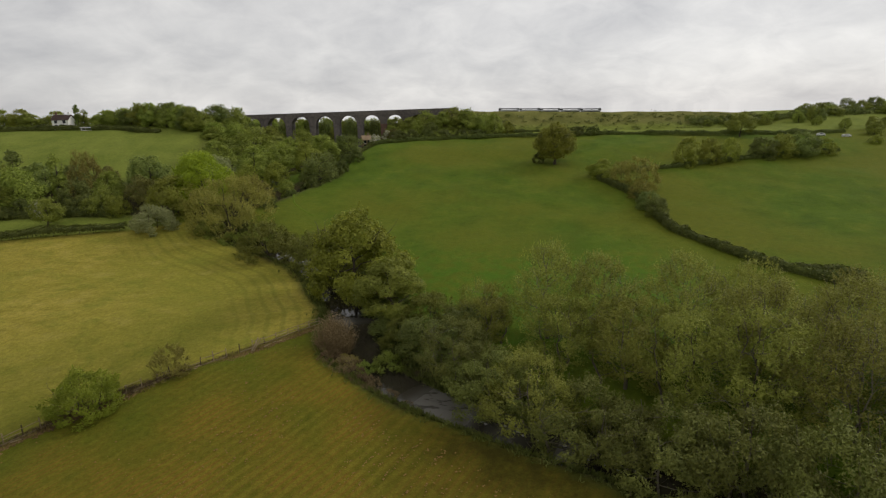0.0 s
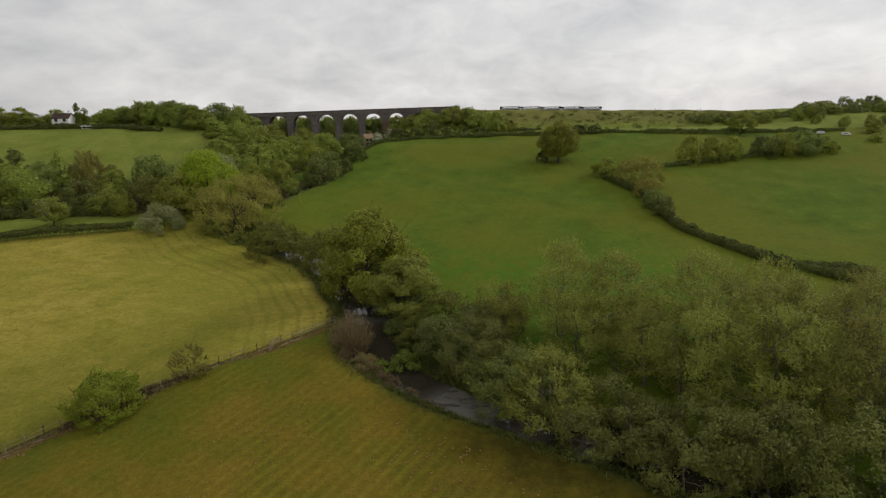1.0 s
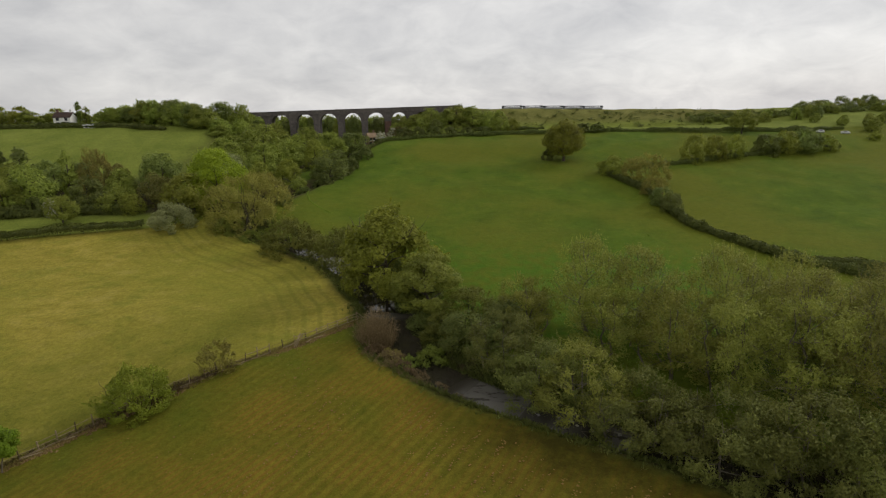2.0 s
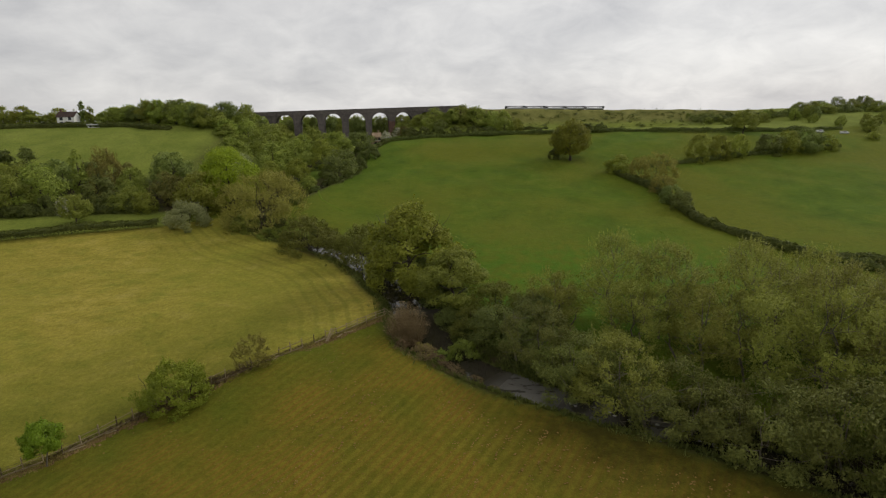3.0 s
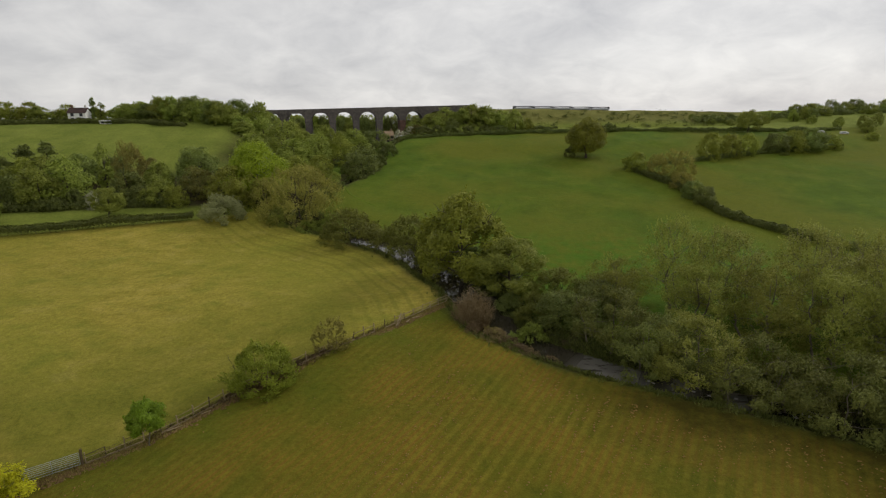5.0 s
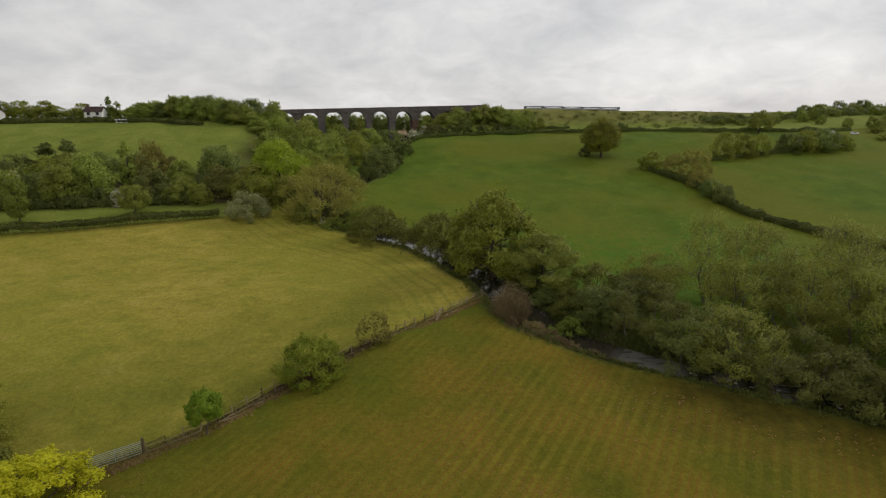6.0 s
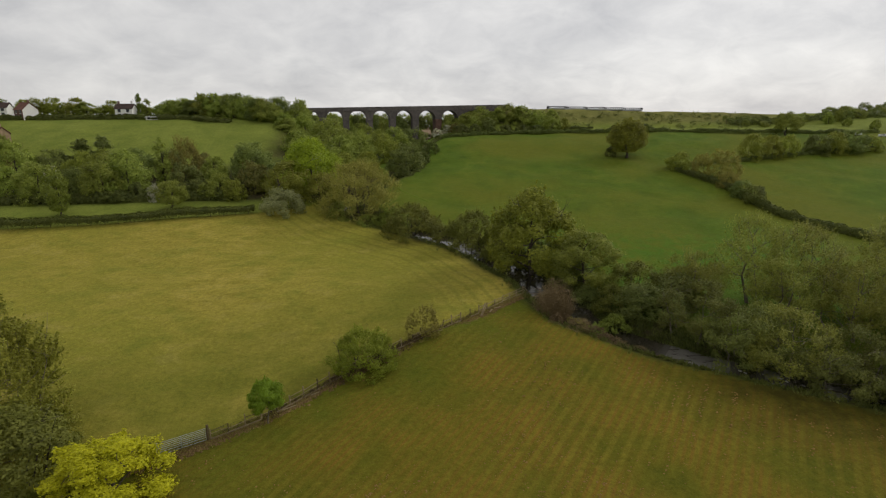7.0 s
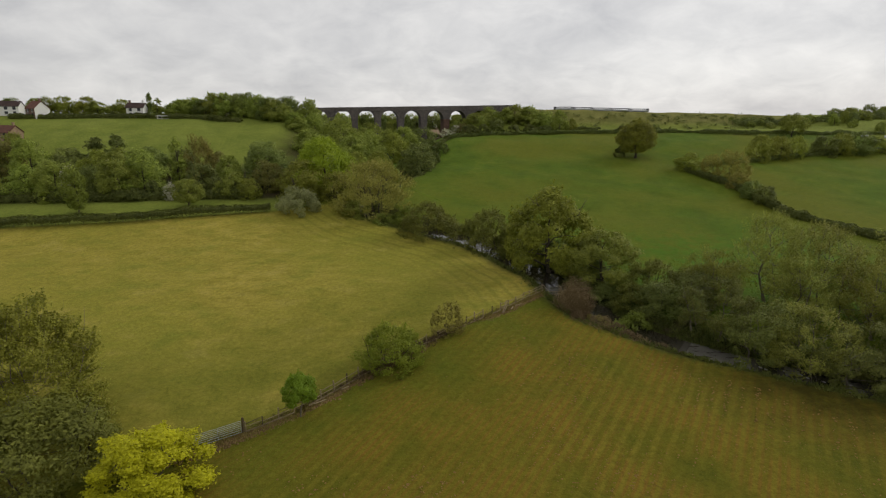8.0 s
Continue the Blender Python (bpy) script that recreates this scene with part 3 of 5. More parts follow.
    # limb-end clumps stay inside the outline
    edge = np.interp((tips[:, 2] - low) / (tall - low), [0, 0.35, 0.7, 1.0], [0.8, 0.9, 0.75, 0.25]) * half
    tips[:, :2] *= np.minimum(1, edge / (np.hypot(tips[:, 0], tips[:, 1]) + 1e-6))[:, None]
    centres = np.concatenate((tips, spread_))
    radius = lobe * min(wide, tall) * rng.uniform(0.5, 1.25, len(centres))
    mid = np.array((0, 0, low + (tall - low) * 0.4))
    pick = rng.choice(len(centres), sprays, p=radius**2 / np.sum(radius**2))
    way = rng.normal(0, 1, (sprays, 3))
    way /= np.linalg.norm(way, axis=1)[:, None]
    axis = centres[pick] - mid
    axis /= np.linalg.norm(axis, axis=1)[:, None] + 1e-6
    inner = np.sum(way * axis, axis=1)
    way = np.where(((inner < -0.25) & (rng.uniform(0, 1, sprays) < 0.7))[:, None], way - 2 * inner[:, None] * axis, way)
    depth = rng.uniform(0.25, 1.0, sprays) ** (0.45 if open_ == 0 else 0.8)
    depth = np.where(rng.uniform(0, 1, sprays) < 0.16, depth * rng.uniform(1.0, 1.5, sprays), depth)
    at = centres[pick] + way * (radius[pick] * depth)[:, None] * np.array((1.1, 1.1, 0.85))
    reach = np.percentile(np.hypot(at[:, 0], at[:, 1]), 97)
    at[:, :2] *= half / reach
    at[:, 2] = low * 0.6 + (at[:, 2] - low * 0.6) * (tall - low * 0.6) / (np.percentile(at[:, 2], 99.5) - low * 0.6)
    at[:, 2] = np.maximum(at[:, 2], low * 0.75 + rng.uniform(0.0, 0.25, sprays))
    out = way * 0.9 + axis * 0.5 + (0, 0, 0.35)
    # a share of the leaves sits along fine twigs that reach up and out of the clumps
    share = rng.uniform(0, 1, sprays) < feather
    count = max(8, int(np.sum(share)) // 22)
    seat = at[rng.integers(0, sprays, count)]
    aim = (seat - mid) / (np.linalg.norm(seat - mid, axis=1)[:, None] + 1e-6) * 0.75 + (0, 0, 0.8) + rng.normal(0, 0.28, (count, 3))
    aim *= (tall * rng.uniform(0.07, 0.17, count) / np.linalg.norm(aim, axis=1))[:, None]
    seat = seat - aim * 0.55
    which, t = rng.integers(0, count, int(np.sum(share))), rng.uniform(0.05, 1.0, int(np.sum(share)))
    at[share] = seat[which] + aim[which] * t[:, None] + rng.normal(0, size * 0.55, (len(which), 3)) * (1.15 - t[:, None] * 0.7)
    at[:, 2] = np.maximum(at[:, 2], low * 0.75 + 0.05)
    if open_:
        for a, b in zip(seat[::5], aim[::5]):
            twigs.append(tube(bend(rng, a - b * 0.6, a + b, 4, 0.05), tall * 0.0011 * np.array((1.5, 1.1, 0.7, 0.3)), 3))
    lv, lq = leaves(rng, at, out, size, slim)
    made = []
    for pieces in stem_sets + ([twigs] if twigs else []):
        wv, wq = joined(pieces)
        wv[:, :2] *= np.minimum(1, half * 0.9 / (np.hypot(wv[:, 0], wv[:, 1]) + 1e-6))[:, None]
        wv[:, 2] = np.minimum(wv[:, 2], tall * 0.98)
        made.append(mesh_of("trunk" if stems == 1 else "stem", wv, wq, bark or BARK, True))
    return made[:stems], made[stems:], mesh_of("crown", lv, lq, leaf)


KINDS = {
    "oak": ("oak", dict(tall=12, wide=13, lobes=62, sprays=15000, size=0.23, lobe=0.135, limbs=13, clear=0.09, feather=0.16)),
    "lone_oak": ("oak", dict(tall=11.6, wide=11.8, lobes=110, sprays=12500, size=0.23, lobe=0.15, limbs=11, clear=0.19, feather=0.12, trunk=0.036)),
    "young": ("fresh", dict(tall=9, wide=4.6, lobes=60, sprays=3600, size=0.20, lobe=0.2, shape="column", clear=0.15, trunk=0.018)),
    "broad": ("green", dict(tall=10, wide=9, lobes=46, sprays=4600, size=0.27, lobe=0.16, clear=0.05, feather=0.2)),
    "broad_b": ("green", dict(tall=10, wide=10, lobes=38, sprays=4600, size=0.27, lobe=0.18, clear=0.03, shape="bush", feather=0.2)),
    "lone": ("green", dict(tall=10, wide=10, lobes=70, sprays=6000, size=0.23, lobe=0.13, clear=0.26)),
    "olive": ("olive", dict(tall=9, wide=10, lobes=44, sprays=5600, size=0.24, lobe=0.17, clear=0.02, stems=3, shape="bush")),
    "lime": ("lime", dict(tall=12, wide=14, lobes=120, sprays=15000, size=0.24, lobe=0.16, clear=0.01, shape="bush", feather=0.05)),
    "dark": ("dark", dict(tall=9, wide=9, lobes=36, sprays=5000, size=0.24, lobe=0.18, clear=0.02, shape="bush", feather=0.2)),
    "copper": ("copper", dict(tall=10, wide=10, lobes=50, sprays=4200, size=0.28, lobe=0.15, clear=0.03)),
    "conifer": ("dark", dict(tall=10, wide=6, lobes=50, sprays=3200, size=0.26, lobe=0.14, shape="cone", clear=0.06)),
    "poplar": ("green", dict(tall=12, wide=3.4, lobes=40, sprays=2600, size=0.24, lobe=0.24, shape="column", clear=0.05)),
    "silver": ("silver", dict(tall=6, wide=10, lobes=34, sprays=7500, size=0.19, lobe=0.25, shape="bush", clear=0.0, stems=3, feather=0.25)),
    "hawthorn": ("blossom", dict(tall=4.4, wide=4, lobes=26, sprays=1500, size=0.15, lobe=0.2, shape="bush", clear=0.02, stems=2)),
    "willow": ("alder", dict(tall=10, wide=10, lobes=56, sprays=13500, size=0.13, lobe=0.125, shape="tall", clear=0.12, open_=1, limbs=18, slim=0.45, stems=3, bark=PALE_BARK, feather=0.58, branch=0.34)),
    "willow_b": ("willow", dict(tall=8, wide=10, lobes=50, sprays=13500, size=0.13, lobe=0.13, shape="tall", clear=0.14, open_=1, limbs=16, slim=0.45, stems=3, bark=PALE_BARK, feather=0.55, branch=0.34)),
    "alder": ("alder", dict(tall=14, wide=9, lobes=130, sprays=13500, size=0.12, lobe=0.12, shape="tall", clear=0.10, open_=1, limbs=30, slim=0.5, stems=3, trunk=0.013, feather=0.65, branch=0.24, bark=PALE_BARK)),
    "forked": ("alder", dict(tall=13, wide=10, lobes=110, sprays=14000, size=0.12, lobe=0.12, shape="tall", clear=0.18, open_=1, limbs=12, slim=0.5, trunk=0.016, feather=0.65, branch=0.50, bark=PALE_BARK)),
    "bare": ("sallow", dict(tall=9, wide=11, lobes=70, sprays=7500, size=0.17, lobe=0.13, clear=0.05, open_=1, limbs=24, stems=3, feather=0.6, trunk=0.018, branch=0.3)),
    "sparse": ("bronze", dict(tall=15, wide=13, lobes=150, sprays=24000, size=0.165, lobe=0.10, shape="spire", clear=0.03, open_=1, limbs=40, stems=5, trunk=0.016, branch=0.3, bark=PALE_BARK, feather=0.6)),
    "golden": ("yellow", dict(tall=10, wide=9, lobes=80, sprays=19000, size=0.155, lobe=0.10, clear=0.0, limbs=16, feather=0.28, shape="bush")),
    "sapling": ("bright", dict(tall=4.3, wide=4.2, lobes=80, sprays=5600, size=0.13, lobe=0.12, clear=0.42, limbs=7, trunk=0.024, bark=PALE_BARK, feather=0.05)),
    "sallow": ("sallow", dict(tall=10, wide=15, lobes=120, sprays=17000, size=0.165, lobe=0.12, clear=0.02, stems=4, shape="bush", open_=1, feather=0.6, slim=0.45)),
    "thicket": ("drab", dict(tall=6.5, wide=9, lobes=110, sprays=12000, size=0.15, lobe=0.16, shape="bush", clear=0.01, stems=5, limbs=15)),
    "oak_green": ("green", dict(tall=12, wide=13, lobes=56, sprays=10000, size=0.24, lobe=0.135, limbs=11, clear=0.06, feather=0.16)),
    "bush": ("thorn", dict(tall=6.5, wide=9, lobes=100, sprays=17000, size=0.12, lobe=0.14, shape="bush", clear=0.04, stems=5, limbs=15, feather=0.62)),
    "fresh_bush": ("fresh", dict(tall=5.5, wide=7.5, lobes=50, sprays=4200, size=0.2, lobe=0.16, shape="bush", clear=0.01, stems=3)),
    "shrub": ("hedge", dict(tall=4, wide=6, lobes=36, sprays=3000, size=0.21, lobe=0.18, shape="bush", clear=0.01, stems=3)),
    "twiggy": ("twig", dict(tall=3.0, wide=5.4, lobes=60, sprays=2600, size=0.16, lobe=0.16, shape="bush", clear=0.01, open_=1, stems=5, slim=0.14)),
    "drab": ("drab", dict(tall=8, wide=10, lobes=80, sprays=10000, size=0.165, lobe=0.14, clear=0.01, stems=4, shape="bush", open_=1, feather=0.5)),
    "brown": ("sallow", dict(tall=4.2, wide=4.2, lobes=60, sprays=3000, size=0.11, lobe=0.14, shape="bush", clear=0.06, open_=1, stems=4, feather=0.7, trunk=0.012)),
}
built, planted = {}, []


def wand_bush(x, y, tall, wide, label):
    """A leafless bush: a fan of thin upright wands from one base."""
    r = np.random.default_rng(77)
    root = thing("bush", pose(x, y, at_ground(x, y) - 0.1), label, "bush")
    pieces, count = [], 620
    for i in range(count):
        turn, out = r.uniform(0, 2 * np.pi), math.sqrt(r.uniform(0, 1))
        a = np.array((math.cos(turn) * out * 0.25 * wide, math.sin(turn) * out * 0.25 * wide, 0))
        top = tall * (1 - 0.45 * out * out) * r.uniform(0.75, 1.05)
        b = np.array((math.cos(turn) * out * 0.5 * wide, math.sin(turn) * out * 0.5 * wide, top)) + r.normal(0, 0.12, 3)
        pieces.append(tube(bend(r, a, b, 4, 0.05), np.array((0.028, 0.022, 0.016, 0.006)), 3))
    tagged(under(new("wand_fan", mesh_of("wand_fan", *joined(pieces), TWIG_BARK)), root), kind="stuff")
    at = np.concatenate([p[0][-6:] for p in pieces])
    lv, lq = leaves(r, at + r.normal(0, 0.15, at.shape), np.tile((0.0, 0.0, 1.0), (len(at), 1)), 0.10, 0.25)
    under(new("bud_haze", mesh_of("bud_haze", lv, lq, LEAF["twig"])), root)


TWIG_BARK = speckled("twig_bark", (0.140, 0.100, 0.045), (0.310, 0.225, 0.110), 3.0)


def plant(kind, x, y, tall, wide, label, name="tree", category="tree", group="", variant=0, sink=0.15):
    """One tree or bush of a kind, scaled to its height and spread, standing on the ground."""
    leaf, how = KINDS[kind]
    size = np.array((wide / how["wide"], wide / how["wide"], tall / how["tall"]))
    n = len(planted)
    planted.append((x, y))
    reach = wide * 0.45
    lowest = min(at_ground(x + a * reach, y + b * reach) for a, b in ((1, 0), (-1, 0), (0, -1)))
    foot = at_ground(x, y)
    stand = pose(x, y, foot - sink - (max(0.0, min(2.2, 0.3 * tall, foot - lowest)) if how.get("clear", 0.18) < 0.06 else 0.0), 0, 0, (n * 137.5) % 360)
    if (kind, variant) not in built:
        root = thing(name, stand @ Matrix.Diagonal((*size, 1)), label, category, group)
        trunks, fine, crown = tree_meshes(sum(map(ord, kind)) * 7 + variant, LEAF[leaf], **how)
        for me in trunks:
            under(new("trunk" if len(trunks) == 1 else "stem", me), root)
        for me in fine:
            tagged(under(new("twig_haze", me), root), kind="stuff")
        under(new("crown", crown), root)
        built[kind, variant] = (root, size)
        return root
    first, old = built[kind, variant]
    ob = copy_thing(first, stand @ Matrix.Diagonal((*(size / old), 1)))
    ob.name = name
    return tagged(ob, label, category, group)

# riverside trees
plant("oak", -15.0, 82.6, 15.4, 16.4, "spreading dark-green oak overhanging the river")
plant("oak_green", -8.6, 74.6, 8.2, 11.5, "low round oak on the river bank")
plant("drab", -24.6, 93.4, 9.4, 10.6, "dull brownish-green willow beside the river")
plant("drab", -35.0, 100.8, 8.6, 12.4, "rounded brownish-green willow beside the river", variant=1)
plant("fresh_bush", -44.6, 107.2, 4.2, 7.0, "low green willow on the river bank")
plant("fresh_bush", -50.5, 110.4, 4.6, 7.0, "low green willow on the river bank")
plant("sallow", -47.3, 114.0, 13.0, 18.5, "broad brownish-green willow at the meadow corner")
plant("fresh_bush", -39.5, 107.8, 5.5, 7.5, "low green willow on the river bank")
plant("silver", -63.6, 113.0, 6.0, 10.3, "silvery grey-green bush at the hedge end", "bush", "bush")
plant("olive", -64.0, 123.0, 9.4, 12.0, "grey-green willow behind the silvery bush")
plant("olive", -56.0, 121.5, 8.6, 10.0, "grey-green willow at the stream")
plant("lime", -60.6, 131.0, 13.4, 15.0, "bright lime-green dome-shaped tree")
plant("dark", -75.8, 136.0, 11.2, 11.7, "dark bronze-tinged tree in the wood")
plant("copper", -73.8, 129.0, 7.8, 9.6, "dark copper-tinged tree at the wood's edge", variant=1)

# east bank, seen over the lawn
EAST = "willows along the river"
group_row = 0
for x, y, tall, wide, kind, v in (
        (0.8, 58.8, 6.8, 9.0, "willow_b", 0), (4.0, 54.0, 7.6, 10.0, "willow_b", 1), (8.1, 51.5, 8.2, 10.5, "willow", 0), (12.3, 48.7, 7.8, 10.5, "willow_b", 0), (16.1, 46.3, 6.5, 9.0, "willow_b", 1),
        (19.6, 43.7, 8.5, 11.0, "willow_b", 0), (24.3, 40.5, 10.5, 11.5, "willow_b", 1), (29.8, 37.1, 11.5, 12.0, "willow_b", 0), (36.3, 32.9, 12.0, 12.5, "willow_b", 0), (44.3, 28.2, 11.0, 12.0, "willow_b", 1), (54.0, 24.5, 11.0, 12.0, "willow_b", 0),
        (3.5, 66.5, 8.0, 8.5, "willow", 1), (12.1, 66.7, 12.8, 11.0, "forked", 0), (13.0, 60.5, 9.0, 10.0, "willow", 0), (18.0, 64.5, 12.0, 11.0, "alder", 1), (19.5, 56.0, 10.5, 10.5, "willow", 1), (24.0, 52.5, 11.0, 11.0, "willow", 0), (29.5, 49.0, 12.5, 12.0, "willow", 1),
        (36.0, 45.5, 13.5, 12.0, "alder", 0), (26.5, 60.5, 13.3, 11.5, "alder", 1), (33.0, 55.5, 13.0, 11.5, "alder", 0), (41.0, 52.5, 13.7, 12.0, "alder", 1), (44.0, 42.5, 12.5, 12.0, "willow", 0), (36.0, 63.5, 11.5, 11.0, "willow", 1), (46.0, 59.0, 12.0, 11.0, "alder", 0),
        (52.0, 50.0, 12.5, 12.0, "willow", 1), (52.5, 39.5, 12.5, 12.5, "alder", 1), (60.0, 44.0, 12.0, 12.5, "willow", 0), (58.0, 58.0, 10.5, 11.0, "willow", 1), (67.0, 52.0, 11.0, 12.0, "alder", 0), (62.0, 35.0, 12.0, 12.0, "willow", 1)):
    if group_row < 11:
        x, y, tall, wide = x - 0.4, y - 0.7, tall * 1.08, wide * 1.06
    group_row += 1
    plant(kind, x, y, tall, wide, "open tree with dark forking limbs and few leaves" if kind == "forked" else "tall open alder with thin spring leaves" if kind == "alder" else "loose pale-leaved willow on the river bank", group=EAST, variant=v)

# along the fence and the lawn
plant("sapling", -49.2, 45.1, 4.8, 3.7, "small bright-green round-headed tree by the fence", group="")
plant("bush", -40.2, 53.2, 5.4, 7.8, "large green bush growing through the fence", "bush", "bush", variant=2)
plant("brown", -33.6, 58.9, 4.3, 4.4, "thin brownish bush growing through the fence", "bush", "bush", variant=3)
wand_bush(-15.6, 65.8, 6.4, 6.0, "leafless brown twiggy bush at the fence end")
plant("brown", -13.5, 62.6, 2.6, 4.0, "low brown brushwood on the bank", "bush", "bush", variant=1)
plant("fresh_bush", -8.4, 62.2, 3.6, 5.0, "low green bush at the water's edge", "bush", "bush")
plant("fresh_bush", -11.2, 61.2, 2.6, 3.4, "low green bush at the water's edge", "bush", "bush")
DARK_BUSH = "dark bushes behind the river"
# dark kinds west of x = -9 are added to darken the river's reflection
for x, y, tall, wide, kind in ((-3.4, 69.5, 5.6, 8.0, "drab"), (0.8, 66.0, 5.4, 7.5, "dark"), (-7.0, 67.6, 4.0, 6.0, "drab"), (-4.4, 64.4, 4.6, 6.5, "dark"), (-1.6, 62.2, 4.4, 6.0, "dark"), (4.5, 70.5, 4.6, 6.5, "drab"), (-9.4, 70.6, 3.2, 5.0, "dark"), (-9.6, 79.0, 4.4, 6.0, "dark"), (-12.8, 87.6, 4.0, 5.6, "dark"), (-18.6, 92.6, 7.6, 8.6, "drab"), (-11.6, 78.0, 4.0, 5.6, "dark")):
    plant(kind, x, y, tall, wide, "dark shrub on the far river bank", "bush", "bush", DARK_BUSH, 1)
for x, y, tall, wide in ((-15.4, 62.6, 2.6, 3.8), (-13.6, 60.4, 2.6, 3.8), (-11.7, 58.5, 2.5, 3.6), (-9.7, 56.9, 2.2, 3.4), (-7.7, 55.6, 1.8, 3.0), (-13.0, 62.4, 2.8, 3.6), (-10.4, 58.9, 2.4, 3.4), (-5.6, 54.2, 1.2, 2.6)):
    plant("twiggy", x, y, tall, wide, "low tangle of brown stalks on the lawn's bank", "brushwood", "bush", "brushwood on the bank")
plant("sparse", -75.0, 45.0, 13.8, 13.0, "tall sparse tree with brownish leaves by the gate")
plant("golden", -59.8, 35.8, 6.0, 10.0, "golden-yellow leafed maple on the lawn")
plant("thicket", -70.5, 38.5, 7.4, 12.5, "dark-leaved tree under the taller tree")

# trees at the hedge and in the wood
plant("young", -108.7, 111.0, 9.4, 4.8, "slim upright young tree at the hedge")
plant("lone", -87.0, 114.2, 6.4, 6.6, "lone round young tree at the hedge", variant=1)
plant("hawthorn", -93.2, 120.0, 4.4, 3.4, "white-flowering hawthorn bush at the wood", "bush", "bush")
plant("hawthorn", -120.6, 129.0, 6.5, 4.5, "white-flowering hawthorn in the wood", "bush", "bush")
plant("broad", -80.5, 123.0, 6.0, 7.4, "round green tree at the wood's edge")
plant("conifer", -122.5, 145.0, 8.4, 8.0, "dark pine above the wood")
plant("conifer", -117.5, 146.0, 8.8, 8.5, "dark pine above the wood")
plant("poplar", -96.1, 132.0, 12.3, 3.6, "narrow dark upright tree in the wood", variant=1)
plant("bare", -93.0, 137.0, 12.0, 9.5, "thin orange-brown tree in the wood")
WOODS = "trees of the wood"
rng = random.Random(5)
for x, y, tall, kind in ((-127, 122.5, 8, "broad"), (-119, 121.5, 9.5, "broad_b"), (-106, 123, 9.2, "broad"), (-102, 127, 11, "broad_b"), (-113, 124, 7.5, "dark"),
                         (-88, 126, 7.5, "dark"), (-84, 132, 8, "broad"), (-132, 134, 12, "broad"), (-106, 140, 8.5, "dark"), (-99, 143, 7, "dark"), (-112, 134, 9.5, "broad_b"),
                         (-137, 124, 8.5, "broad_b"), (-146, 128, 9, "broad"), (-155, 124, 8.5, "dark"), (-141, 139, 10, "copper"), (-128, 141, 8, "dark"), (-90, 142, 6.5, "copper"),
                         (-80, 145, 7, "broad"), (-118, 137, 8.5, "olive"), (-98, 121.5, 4.5, "shrub"), (-76, 121.5, 5, "olive"), (-152, 140, 12, "broad"), (-162, 134, 11, "olive"), (-170, 126, 10, "broad_b"), (-148, 150, 9, "broad")):
    plant(kind, x, y, tall, tall * rng.uniform(0.85, 1.15), "leafy tree in the dense wood below the hill", group=WOODS, variant=rng.randrange(2))

# the stream's valley towards the viaduct
VALLEY = "trees in the valley"
for x, y, tall, kind in ((-63, 176, 13.0, "broad_b"), (-54, 181, 9.2, "broad"), (-70, 165, 9, "broad"), (-37.5, 156, 9.8, "dark"), (-48.5, 150, 6.5, "olive"), (-44, 144, 5.5, "broad_b"), (-49, 131, 9.5, "bare"),
                         (-57, 158, 10, "broad"), (-64, 150, 8.5, "silver"), (-52, 166, 10, "broad_b"), (-45, 170, 9, "olive"), (-42, 182, 9.6, "broad"), (-72, 186, 10, "broad_b"), (-60, 192, 8.5, "broad"),
                         (-48, 194, 8.4, "broad_b"), (-36, 190, 8.6, "dark"), (-38, 201, 6.8, "broad"), (-55, 203, 10, "broad_b"), (-22, 211, 6, "broad"), (-54, 143, 7.5, "olive"), (-38, 148, 4.5, "shrub"), (-33, 163, 4.5, "shrub"), (-30, 172, 4.5, "shrub"),
                         (-41, 204, 8.0, "broad_b"), (-66, 205, 10.5, "broad"), (-24, 209, 5.0, "shrub"), (-21, 201, 3.6, "copper"), (-27.5, 199, 3.6, "hawthorn"), (-23.5, 203, 3.6, "hawthorn"), (-50, 236, 9.5, "broad"), (-35, 240, 9, "broad_b"), (-65, 238, 10, "broad"), (-42, 246, 10, "broad"), (-57, 248, 10, "dark"), (-30, 248, 6.5, "broad_b"), (-75, 250, 10.5, "broad"), (-84, 246, 9, "broad"), (-77, 200, 10, "broad")):
    plant(kind, x, y, tall, tall * rng.uniform(0.95, 1.3), "leafy tree on the slope of the stream's valley", group=VALLEY, variant=rng.randrange(2))

for i in range(15):
    plant(rng.choice(("broad", "broad_b", "dark", "broad")), -92 + i * 5.4 + rng.uniform(-1, 1), 238, 26.4 + rng.uniform(-0.8, 0.6) - at_ground(-92 + i * 5.4, 238), rng.uniform(7, 9), "leafy tree seen through the viaduct's arches", group="trees behind the viaduct", variant=rng.randrange(2))
for i in range(16):
    x = -96 + i * 5.1 + rng.uniform(-1, 1)
    plant("oak_green", x, 243, 26.2 + rng.uniform(-0.5, 0.3) - at_ground(x, 243), rng.uniform(8.5, 10.5), "leafy tree seen through the viaduct's arches", group="trees behind the viaduct", variant=rng.randrange(2))
for x, y, tall in ((-40, 150, 3.2), (-38, 156, 3.0), (-36.5, 162, 3.4), (-34.5, 168, 2.8), (-33, 173, 3.0), (-42, 141, 3.2), (-45, 134, 3.4), (-44, 128, 3.0)):
    plant("shrub", x, y, tall, tall * 1.6, "low round bush at the pasture's edge", "bush", "bush", "bushes along the stream", rng.randrange(2))

